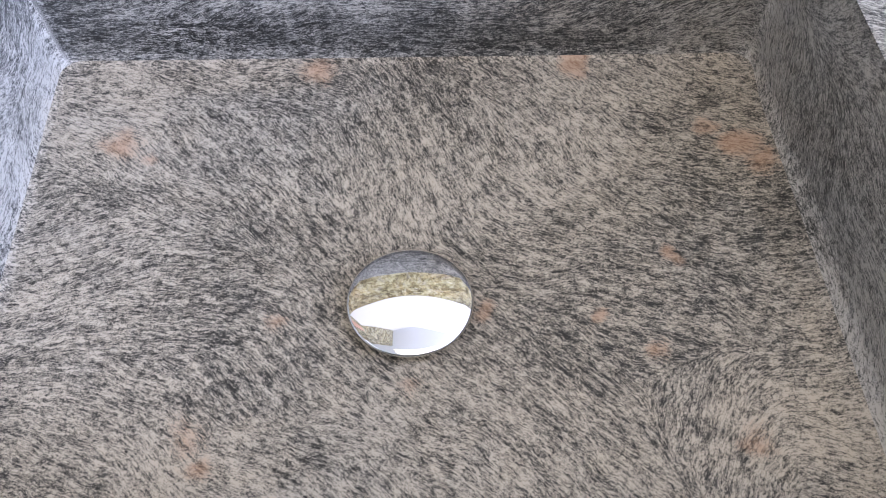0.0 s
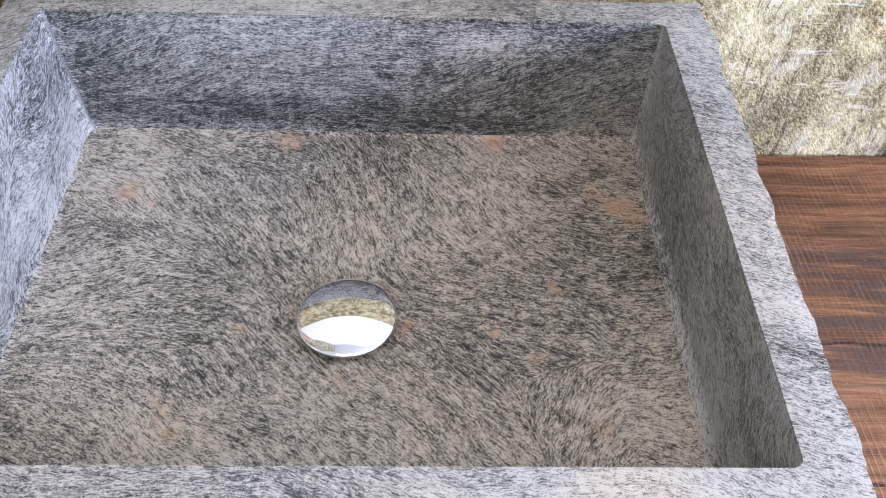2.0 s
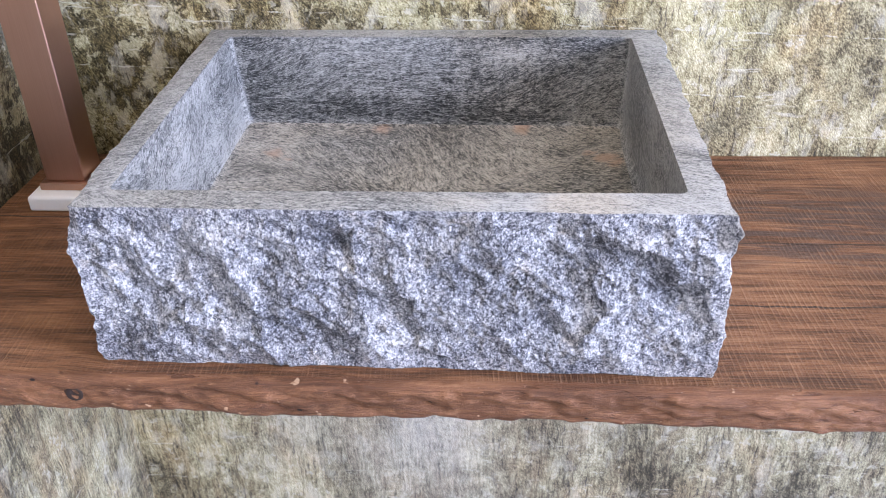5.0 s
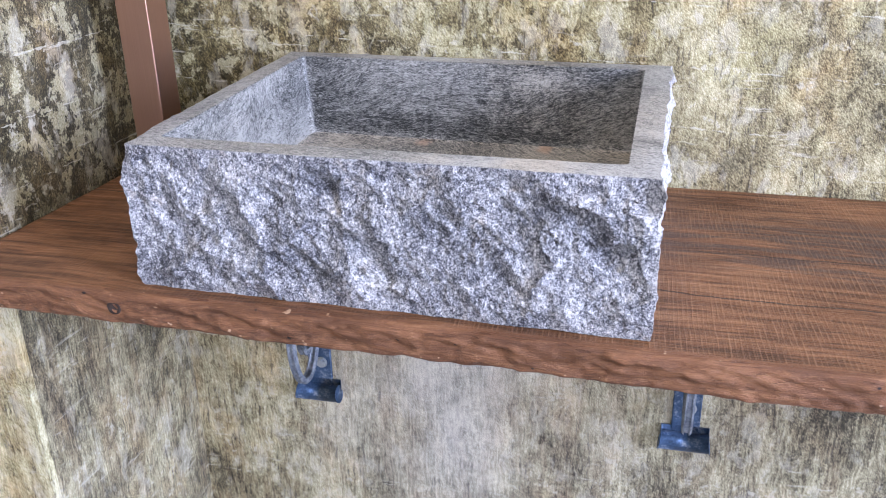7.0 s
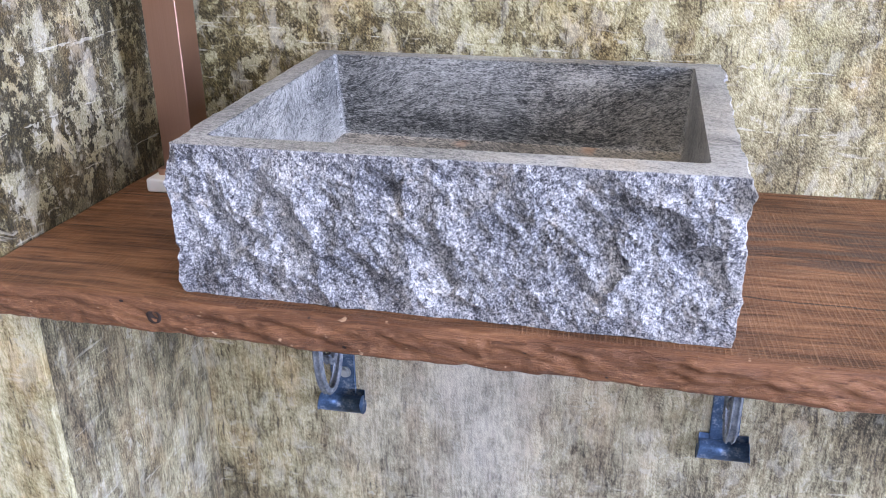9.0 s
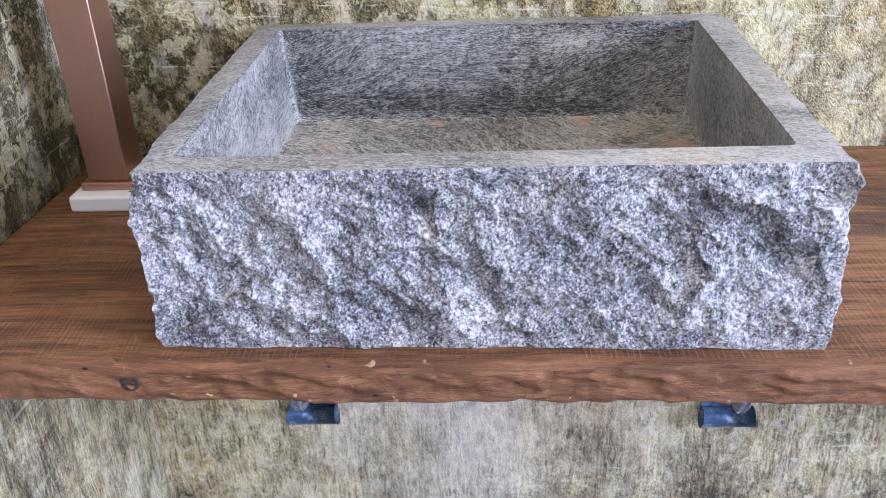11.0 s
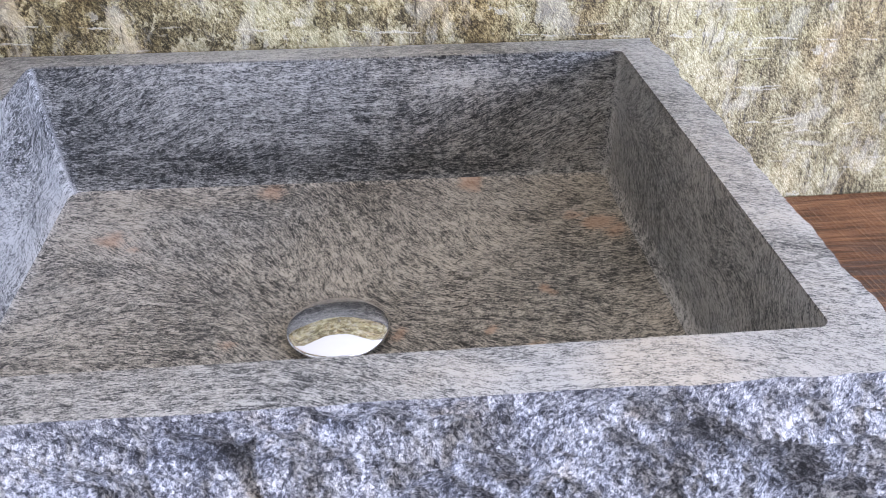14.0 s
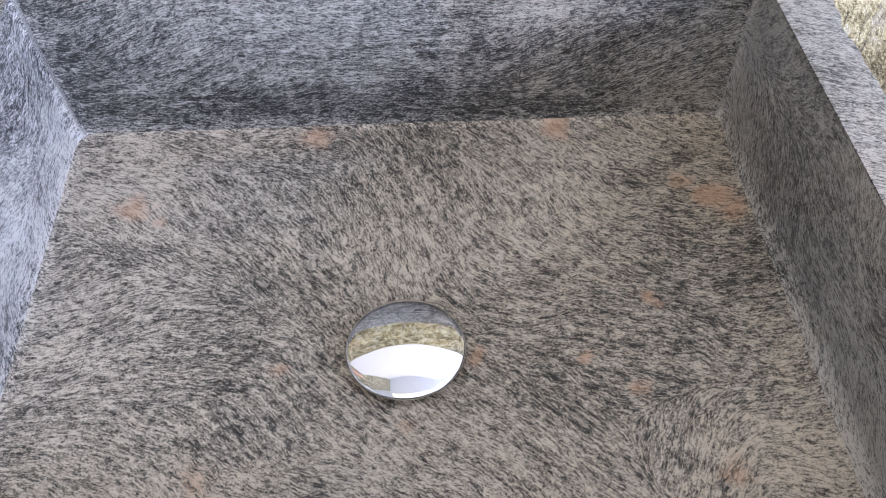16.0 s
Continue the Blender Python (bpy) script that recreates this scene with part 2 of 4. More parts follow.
def wall_material():
    """Printed, embossed wall covering that imitates decayed plaster."""
    k = Mat("decayed_plaster_wall_covering")
    c = k.coord()
    tone = k.attr("tone")
    rgb = k.nt.nodes.new("ShaderNodeSeparateColor")
    k.put(rgb.inputs[0], tone.outputs["Color"])
    dark, pale, cool = rgb.outputs[0], rgb.outputs[1], rgb.outputs[2]
    warp = k.vmath("ADD", c, k.vmath("SCALE", k.vmath("SUBTRACT", k.noise(c, 30, 3, colour=True), (0.5, 0.5, 0.5)), scale=0.012))
    x, z = k.xyz(c)[0], k.xyz(c)[2]
    low = k.ramp(z, [(0.0, 1.0), (0.03, 0.0)])
    big = k.noise(k.mapping(c, (12, 12, 9)), 1.0, 6, 0.68)
    mid = k.noise(k.mapping(warp, (60, 60, 48)), 1.0, 5, 0.72)
    drip = k.noise(k.mapping(warp, (260, 260, 22)), 1.0, 5, 0.70)
    fleck = k.ramp(k.noise(k.mapping(k.mapping(c, rot=(0, 38, 0)), (560, 560, 260)), 1.0, 3, 0.7), [(0.36, 0.0), (0.64, 1.0)])
    speck = k.noise(c, 900, 2, 0.6)
    drip_part = k.math("MULTIPLY", k.math("SUBTRACT", drip, 0.5), k.math("ADD", k.math("MULTIPLY", low, 0.50), 0.24))
    calm = k.math("SUBTRACT", 1.0, k.math("MULTIPLY", cool, 0.45), clamp=True)
    # fleck also paints the glints of the embossing into the tone
    detail = k.math("ADD", k.math("ADD", drip_part, k.math("MULTIPLY", k.math("SUBTRACT", mid, 0.5), 0.52)), k.math("ADD", k.math("MULTIPLY", k.math("SUBTRACT", fleck, 0.5), 0.19), k.math("MULTIPLY", k.math("SUBTRACT", speck, 0.5), 0.60)))
    v = k.math("ADD", k.math("ADD", k.math("MULTIPLY", big, 0.62), k.math("ADD", 0.208, k.math("MULTIPLY", low, 0.012))), k.math("MULTIPLY", detail, calm))
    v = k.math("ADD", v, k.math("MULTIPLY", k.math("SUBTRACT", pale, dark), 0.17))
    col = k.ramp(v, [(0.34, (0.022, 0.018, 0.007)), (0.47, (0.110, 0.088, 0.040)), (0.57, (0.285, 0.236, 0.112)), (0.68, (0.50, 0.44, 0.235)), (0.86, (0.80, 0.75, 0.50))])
    crust = k.noise(k.mapping(warp, (34, 34, 30), loc=(2, 0, 6)), 1.0, 7, 0.74)
    upper = k.math("MULTIPLY", k.math("SUBTRACT", 1.0, k.math("MULTIPLY", low, 0.7)), k.ramp(x, [(0.20, 1.0), (0.34, 0.25)]))
    col = k.mix(k.math("MULTIPLY", k.ramp(crust, [(0.525, 0.0), (0.545, 0.55)]), upper), col, k.mix(fleck, (0.42, 0.37, 0.19), (0.84, 0.78, 0.54)))
    col = k.mix(k.math("MULTIPLY", k.ramp(crust, [(0.425, 0.50), (0.45, 0.0)]), upper), col, k.mix(fleck, (0.038, 0.028, 0.009), (0.23, 0.175, 0.068)))
    stain = k.ramp(k.noise(k.mapping(warp, (34, 34, 4), loc=(9, 3, 2)), 1.0, 6, 0.7), [(0.48, 0.0), (0.60, 0.75)])
    col = k.mix(k.math("MULTIPLY", stain, k.math("ADD", 0.25, k.math("MULTIPLY", low, 0.75))), col, k.mix(1.0, col, (0.62, 0.50, 0.36), "MULTIPLY"))
    wash = k.ramp(k.noise(k.mapping(warp, (26, 26, 14), loc=(5, 8, 3)), 1.0, 6, 0.72), [(0.53, 0.0), (0.60, 0.42)])
    col = k.mix(wash, col, k.mix(speck, (0.48, 0.44, 0.34), (0.78, 0.73, 0.60)))
    soot = k.math("MULTIPLY", k.ramp(drip, [(0.36, 1.0), (0.42, 0.0)]), k.ramp(k.noise(k.mapping(c, (14, 14, 9), loc=(4, 2, 8)), 1.0, 4, 0.6), [(0.45, 0.0), (0.56, 0.8)]))
    col = k.mix(soot, col, (0.045, 0.036, 0.024))
    rust = k.ramp(k.noise(k.mapping(c, (15, 15, 10), loc=(3, 1, 2)), 1.0, 5, 0.65), [(0.50, 0.0), (0.66, 0.50)])
    col = k.mix(rust, col, k.mix(1.0, col, (1.05, 0.80, 0.50), "MULTIPLY"))
    moss = k.ramp(k.noise(k.mapping(c, (8, 8, 8), loc=(7, 4, 1)), 1.0, 4, 0.6), [(0.54, 0.0), (0.72, 0.35)])
    col = k.mix(moss, col, k.mix(1.0, col, (0.88, 0.92, 0.62), "MULTIPLY"))
    lilac = k.mix(1.0, k.ramp(v, [(0.40, 0.10), (0.60, 0.38), (0.8, 0.68)]), (1.0, 0.95, 0.86), "MULTIPLY")
    col = k.mix(k.math("MULTIPLY", cool, 1.0, clamp=True), col, lilac)
    # broken pale joints of the printed courses
    wave = k.math("MULTIPLY", k.math("SUBTRACT", k.noise(k.mapping(c, (40, 40, 40)), 1.0, 4, 0.7), 0.5), 0.008)
    course = k.math("DIVIDE", k.math("SUBTRACT", k.math("ADD", k.math("ADD", z, wave), k.math("MULTIPLY", x, 0.055)), 0.0945), 0.0755)
    off = k.math("ABSOLUTE", k.math("SUBTRACT", k.math("FRACT", k.math("ADD", course, 0.5)), 0.5))
    gate = k.ramp(k.noise(k.mapping(c, (26, 26, 9), loc=(1, 5, 9)), 1.0, 5, 0.7), [(0.49, 0.0), (0.68, 0.024)])
    sm = k.math("MULTIPLY", k.math("LESS_THAN", off, gate), k.math("SUBTRACT", 1.0, low))
    col = k.mix(k.math("MULTIPLY", sm, 0.5), col, (0.70, 0.67, 0.56))
    scratch = k.noise(k.mapping(warp, (9, 9, 210), rot=(0, 3, 0)), 1.0, 4, 0.6)
    gate = k.noise(k.mapping(c, (15, 15, 44), loc=(1, 5, 9)), 1.0, 3)
    sm = k.math("MULTIPLY", k.ramp(scratch, [(0.60, 0.0), (0.63, 1.0)]), k.ramp(gate, [(0.54, 0.0), (0.60, 1.0)]))
    col = k.mix(k.math("MULTIPLY", sm, 0.38), col, (0.72, 0.68, 0.57))
    flake = k.math("MULTIPLY", k.ramp(k.noise(warp, 62, 5, 0.7), [(0.575, 0.0), (0.60, 1.0)]), k.ramp(big, [(0.47, 0.0), (0.56, 0.60)]))
    col = k.mix(flake, col, (0.64, 0.60, 0.48))
    emb = k.math("ADD", fleck, k.math("MULTIPLY", speck, 0.6))
    return k.done(col, k.ramp(fleck, [(0.2, 0.66), (0.9, 0.40)]), k.bump(emb, 0.36, 0.0016), spec=0.18)


def plain_material(name, colour, rough, metal=0.0, grain=200, depth=0.05, vary=0.12):
    k = Mat(name)
    c = k.coord()
    n = k.noise(c, grain, 4)
    big = k.noise(c, grain / 14, 3)
    col = k.mix(k.math("ADD", k.math("MULTIPLY", n, 0.5), k.math("MULTIPLY", big, 0.5)), tuple(a * (1 - vary) for a in colour), tuple(min(1, a * (1 + vary)) for a in colour))
    return k.done(col, k.math("ADD", k.math("MULTIPLY", big, 0.12), rough - 0.06), k.bump(n, depth, 0.001), metal=metal)


def bronze_material():
    """Brushed rose-gold metal, brushed along its height."""
    k = Mat("brushed_rose_gold")
    c = k.coord()
    n = k.noise(k.mapping(c, (900, 900, 14)), 1.0, 3)
    col = k.mix(n, (0.44, 0.255, 0.185), (0.56, 0.345, 0.26))
    return k.done(col, k.ramp(n, [(0.3, 0.34), (0.7, 0.46)]), k.bump(n, 0.05, 0.0005), metal=1.0)


def iron_material(name="blue_black_iron", stops=((0.35, (0.028, 0.055, 0.105)), (0.53, (0.075, 0.135, 0.235)), (0.66, (0.38, 0.43, 0.50)))):
    """Forged iron with a blue-black waxed skin, rubbed bright on the edges."""
    k = Mat(name)
    c = k.coord()
    n = k.noise(c, 60, 5, 0.65)
    f = k.noise(c, 300, 3)
    col = k.ramp(k.math("ADD", k.math("MULTIPLY", n, 0.7), k.math("MULTIPLY", f, 0.3)), list(stops))
    return k.done(col, k.ramp(n, [(0.3, 0.34), (0.7, 0.55)]), k.bump(f, 0.3, 0.001), metal=0.5)


STONE = honed_stone_material()
SPLIT = split_stone_material()
WOOD = wood_material()
PLASTER = wall_material()
BRONZE = bronze_material()
IRON = iron_material()
RUBBED = iron_material("rubbed_iron", ((0.35, (0.10, 0.13, 0.18)), (0.52, (0.32, 0.36, 0.42)), (0.70, (0.60, 0.63, 0.68))))
CHROME = Mat("polished_chrome").done((0.90, 0.89, 0.87), 0.035, None, 1.0)
STEEL = plain_material("galvanised_bolt", (0.55, 0.58, 0.60), 0.35, 0.9)
BOARD = plain_material("white_lacquered_board", (0.80, 0.80, 0.79), 0.4, 0.0, 300, 0.02, 0.03)
PAINT = plain_material("white_wall_paint", (0.70, 0.69, 0.66), 0.7, 0.0, 120, 0.1, 0.04)
TILE = plain_material("grey_floor", (0.30, 0.29, 0.27), 0.5, 0.0, 60, 0.1, 0.15)
DARK = plain_material("dark_rubber", (0.02, 0.02, 0.02), 0.6)


# ---- mesh helpers ----
def part(name, bm, material, parent=None, label="", smooth=False):
    me = bpy.data.meshes.new(name)
    bm.normal_update()
    bm.to_mesh(me)
    bm.free()
    for m in material if isinstance(material, (list, tuple)) else (material,):
        me.materials.append(m)
    if smooth:
        me.polygons.foreach_set("use_smooth", [True] * len(me.polygons))
    ob = new(name, me)
    if parent is not None:
        ob.parent = parent
        ob.matrix_parent_inverse = parent.matrix_world.inverted() if parent.matrix_world != Matrix() else Matrix()
    if label:
        tagged(ob, label)
    return ob


def thing(name, place=(0, 0, 0)):
    ob = new(name)
    ob.empty_display_size = 0.05
    ob.matrix_world = Matrix.Translation(place)
    ob.matrix_basis = Matrix.Translation(place)
    bpy.context.view_layer.update()
    return ob


def box(bm, lo, hi, bevel=0.0, segments=2):
    lo, hi = Vector(lo), Vector(hi)
    got = bmesh.ops.create_cube(bm, size=1.0, matrix=Matrix.Translation((lo + hi) / 2) @ Matrix.Diagonal((*(hi - lo), 1)))
    if bevel:
        edges = {e for v in got["verts"] for e in v.link_edges}
        bmesh.ops.bevel(bm, geom=list(edges), offset=bevel, segments=segments, profile=0.5, affect="EDGES")
    return bm


def turned(bm, profile, n=64, centre=(0, 0, 0)):
    """A solid of revolution about z from (radius, height) pairs."""
    rings = []
    c = Vector(centre)
    for r, z in profile:
        if r < 1e-6:
            rings.append([bm.verts.new(c + Vector((0, 0, z)))])
        else:
            rings.append([bm.verts.new(c + Vector((r * math.cos(2 * math.pi * i / n), r * math.sin(2 * math.pi * i / n), z))) for i in range(n)])
    for a, b in zip(rings, rings[1:]):
        for i in range(n):
            j = (i + 1) % n
            if len(a) == 1 and len(b) > 1:
                bm.faces.new((a[0], b[j], b[i]))
            elif len(b) == 1 and len(a) > 1:
                bm.faces.new((a[i], a[j], b[0]))
            elif len(a) > 1:
                bm.faces.new((a[i], a[j], b[j], b[i]))
    return bm


def grid_mesh(name, rows, material, attrs=None, smooth=True, closed=False, slots=None):
    """A mesh from rows of points (all rows equally long)."""
    nr, nc = len(rows), len(rows[0])
    co = np.array(rows, dtype=float).reshape(-1, 3)
    r, c = np.meshgrid(np.arange(nr - 1), np.arange(nc if closed else nc - 1), indexing="ij")
    c2 = (c + 1) % nc
    f = np.stack([r * nc + c, r * nc + c2, (r + 1) * nc + c2, (r + 1) * nc + c], -1).reshape(-1, 4)
    me = bpy.data.meshes.new(name)
    me.from_pydata(co.tolist(), [], f.tolist())
    for m in material if isinstance(material, (list, tuple)) else (material,):
        me.materials.append(m)
    for key, values in (attrs or {}).items():
        values = np.asarray(values, dtype=np.float32)
        if values.shape[1] == 4:
            me.attributes.new(key, "FLOAT_COLOR", "POINT").data.foreach_set("color", values.ravel())
        else:
            me.attributes.new(key, "FLOAT_VECTOR", "POINT").data.foreach_set("vector", values.ravel())
    if slots is not None:
        me.polygons.foreach_set("material_index", np.asarray(slots, dtype=np.int32))
    if smooth:
        me.polygons.foreach_set("use_smooth", [True] * len(me.polygons))
    me.update()
    return me


def nz(x, y, z):
    return noise.noise(Vector((x, y, z)))


def scallops(x, z, size, depth, seed):
    """Shallow bowls broken out side by side, that meet in sharp ridges; 0 at the ridges' mean."""
    a, b = (0.80 * x - 0.60 * z) / size, (0.60 * x + 0.80 * z) / (0.74 * size)
    w = 0.45 * nz(a * 1.3, b * 1.3, seed)
    here = Vector((a + w, b - w, seed))
    dist, cells = noise.voronoi(here)
    low = 9.0
    for d, c in zip(dist, cells):
        tilt, drop = nz(c.x * 5.3, c.y * 7.1, seed), nz(c.x * 3.7, c.y * 4.9, seed + 5)
        low = min(low, d * d + 1.5 * tilt * (here.x - c.x) + 1.1 * drop * (here.y - c.y) + 0.9 * drop)
    return depth * (low - 0.3)


# ---- the room ----
WALL_Y, LEFT_X, FACE_Y = 0.228, -0.490, -0.126
FLOOR_Z, CEIL_Z = -0.86, 2.20
EAST_X, WEST_X, SOUTH_Y = 4.20, -2.20, -3.20
PRINT_Z = 0.40


def blob(x, z, cx, cz, sx, sz):
    return math.exp(-((x - cx) / sx) ** 2 - ((z - cz) / sz) ** 2)


def tone_back(x, z):
    """How dark, pale and cool the covering is over the back wall."""
    w = 0.25 * nz(x * 6, 3.1, z * 6)
    x, z = x + 0.10 * nz(x * 7, 1.7, z * 7), z + 0.08 * nz(x * 8, 9.2, z * 8)
    # includes a darker band just above the basin's rim
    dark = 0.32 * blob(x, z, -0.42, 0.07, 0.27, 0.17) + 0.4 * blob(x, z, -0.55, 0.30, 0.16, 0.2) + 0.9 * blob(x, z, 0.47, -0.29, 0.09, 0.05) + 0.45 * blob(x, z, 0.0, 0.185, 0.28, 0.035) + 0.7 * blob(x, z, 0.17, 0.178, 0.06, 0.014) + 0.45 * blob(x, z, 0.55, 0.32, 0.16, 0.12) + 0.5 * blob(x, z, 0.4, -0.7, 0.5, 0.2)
    pale = 0.7 * blob(x, z, 0.38, 0.12, 0.20, 0.16) + 0.5 * blob(x, z, 0.10, 0.22, 0.22, 0.06) + 0.8 * blob(x, z, -0.02, -0.3, 0.24, 0.35) + 0.45 * blob(x, z, -0.40, -0.35, 0.16, 0.25) + 0.7 * blob(x, z, 0.42, -0.22, 0.2, 0.1) + 0.5 * blob(x, z, -0.35, 0.32, 0.12, 0.08)
    cool = 0.6 * blob(x, z, -0.02, -0.35, 0.18, 0.35) + 1.0 * blob(x, z, 0.82, -0.56, 0.11, 0.16) + 0.2 * blob(x, z, -0.3, 0.3, 0.2, 0.1)
    # below the shelf, missing light is put into the tone as extra pale
    return dark + w, pale - w * 0.5 + (0.22 if z < -0.05 else 0.0), cool + 0.12 * max(0.0, min(1.0, (x - 0.15) / 0.15)) + (0.18 if z < -0.05 else 0.0)


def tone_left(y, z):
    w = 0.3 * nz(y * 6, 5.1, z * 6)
    # dark olive print, with shade above the shelf added into its tone
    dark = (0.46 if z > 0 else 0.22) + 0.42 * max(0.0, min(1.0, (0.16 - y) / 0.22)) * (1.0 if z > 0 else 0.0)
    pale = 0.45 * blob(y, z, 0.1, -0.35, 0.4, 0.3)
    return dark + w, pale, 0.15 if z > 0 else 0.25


def tone_face(x, z):
    # the brightly lit strip below the shelf is put into the tone as pale
    low = max(0.0, min(1.0, -z / 0.03))
    return 0.2 * nz(x * 6, 8.1, z * 6) + 0.7 * (1 - low), 0.1 + 1.0 * low, 0.1


def wall_panel(name, label, a, b, out, z0, z1, tone, step=0.02, thick=0.12, finish=None, holes=()):
    """An upright wall from a to b in plan; out: the way its face looks; holes: (s0, s1, z0, z1) along it."""
    a, b, out = Vector((*a, 0)), Vector((*b, 0)), Vector((*out, 0)).normalized()
    length = (b - a).length
    d = (b - a) / length
    xs = sorted({0.0, length, *(h for q in holes for h in q[:2])})
    zs = sorted({z0, z1, *(h for q in holes for h in q[2:])})

    def fill(v):
        o = []
        for p, q in zip(v, v[1:]):
            n = max(1, int((q - p) / step))
            o += [p + (q - p) * i / n for i in range(n)]
        return o + [v[-1]]

    xs, zs = fill(xs), fill(zs)
    bm = bmesh.new()
    solid = lambda s, z: not any(q[0] < s < q[1] and q[2] < z < q[3] for q in holes)
    front = [[bm.verts.new(a + d * s + Vector((0, 0, z))) for s in xs] for z in zs]
    back = [[bm.verts.new(a + d * s + Vector((0, 0, z)) - out * thick) for s in xs] for z in zs]
    ok = [[solid((xs[i] + xs[i + 1]) / 2, (zs[j] + zs[j + 1]) / 2) for i in range(len(xs) - 1)] for j in range(len(zs) - 1)]
    at = lambda j, i: 0 <= j < len(ok) and 0 <= i < len(ok[0]) and ok[j][i]
    for j in range(len(zs) - 1):
        for i in range(len(xs) - 1):
            if not ok[j][i]:
                continue
            f, k = front, back
            bm.faces.new((f[j][i], f[j][i + 1], f[j + 1][i + 1], f[j + 1][i]))
            bm.faces.new((k[j + 1][i], k[j + 1][i + 1], k[j][i + 1], k[j][i]))
            for (dj, di), (p, q) in (((-1, 0), ((j, i), (j, i + 1))), ((1, 0), ((j + 1, i + 1), (j + 1, i))), ((0, -1), ((j + 1, i), (j, i))), ((0, 1), ((j, i + 1), (j + 1, i + 1)))):
                if not at(j + dj, i + di):
                    bm.faces.new((f[q[0]][q[1]], f[p[0]][p[1]], k[p[0]][p[1]], k[q[0]][q[1]]))
    loose = [v for v in bm.verts if not v.link_faces]
    bmesh.ops.delete(bm, geom=loose, context="VERTS")
    bmesh.ops.recalc_face_normals(bm, faces=bm.faces[:])
    if tone:
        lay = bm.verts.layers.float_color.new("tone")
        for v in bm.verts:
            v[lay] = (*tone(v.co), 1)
    ob = part(name, bm, finish or PAINT)
    return tagged(ob, label, "wall", kind="structure")


def slab(name, label, category, lo, hi, material):
    return tagged(part(name, box(bmesh.new(), lo, hi), material), label, category, kind="structure")


def build_room():
    t = 0.12
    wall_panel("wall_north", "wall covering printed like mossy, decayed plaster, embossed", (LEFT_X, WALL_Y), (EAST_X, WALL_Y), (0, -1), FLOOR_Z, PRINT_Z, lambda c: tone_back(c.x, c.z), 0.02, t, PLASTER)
    wall_panel("wall_north_upper", "plain white wall above the printed covering", (LEFT_X, WALL_Y), (EAST_X, WALL_Y), (0, -1), PRINT_Z, CEIL_Z, None, 0.5, t, PAINT)
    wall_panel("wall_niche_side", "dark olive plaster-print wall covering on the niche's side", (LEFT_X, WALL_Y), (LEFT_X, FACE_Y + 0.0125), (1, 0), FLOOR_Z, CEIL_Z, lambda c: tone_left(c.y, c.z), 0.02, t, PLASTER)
    wall_panel("wall_niche_face", "plaster-print wall covering beside the niche, toned paler below the shelf as if lit", (WEST_X, FACE_Y), (LEFT_X, FACE_Y), (0, -1), FLOOR_Z, CEIL_Z, lambda c: tone_face(c.x, c.z), 0.04, 0.012, PLASTER)
    wall_panel("wall_east", "white painted wall with a large window", (EAST_X, WALL_Y + t), (EAST_X, SOUTH_Y - t), (-1, 0), FLOOR_Z, CEIL_Z, None, 0.5, t, PAINT, holes=((WALL_Y + t + 1.45, WALL_Y + t + 2.75, 0.21, 2.03),))
    wall_panel("wall_south", "white painted wall with a wide doorway", (WEST_X, SOUTH_Y), (EAST_X, SOUTH_Y), (0, 1), FLOOR_Z, CEIL_Z, None, 0.5, t, PAINT, holes=((3.65, 5.15, -0.85, 1.45),))
    wall_panel("wall_west", "white painted plain wall", (WEST_X, SOUTH_Y - t), (WEST_X, FACE_Y + t), (1, 0), FLOOR_Z, CEIL_Z, None, 0.5, t, PAINT)
    slab("floor", "grey mineral floor of the showroom", "floor", (WEST_X - t, SOUTH_Y - t, FLOOR_Z - 0.1), (EAST_X + t, WALL_Y + t, FLOOR_Z - 0.002), TILE)
    slab("ceiling", "plain white ceiling", "ceiling", (WEST_X - t, SOUTH_Y - t, CEIL_Z + 0.002), (EAST_X + t, WALL_Y + t, CEIL_Z + 0.1), PAINT)


build_room()


# ---- the shelf ----
SHELF_FRONT, SHELF_BACK, SHELF_THICK = -0.212, WALL_Y - 0.003, 0.036


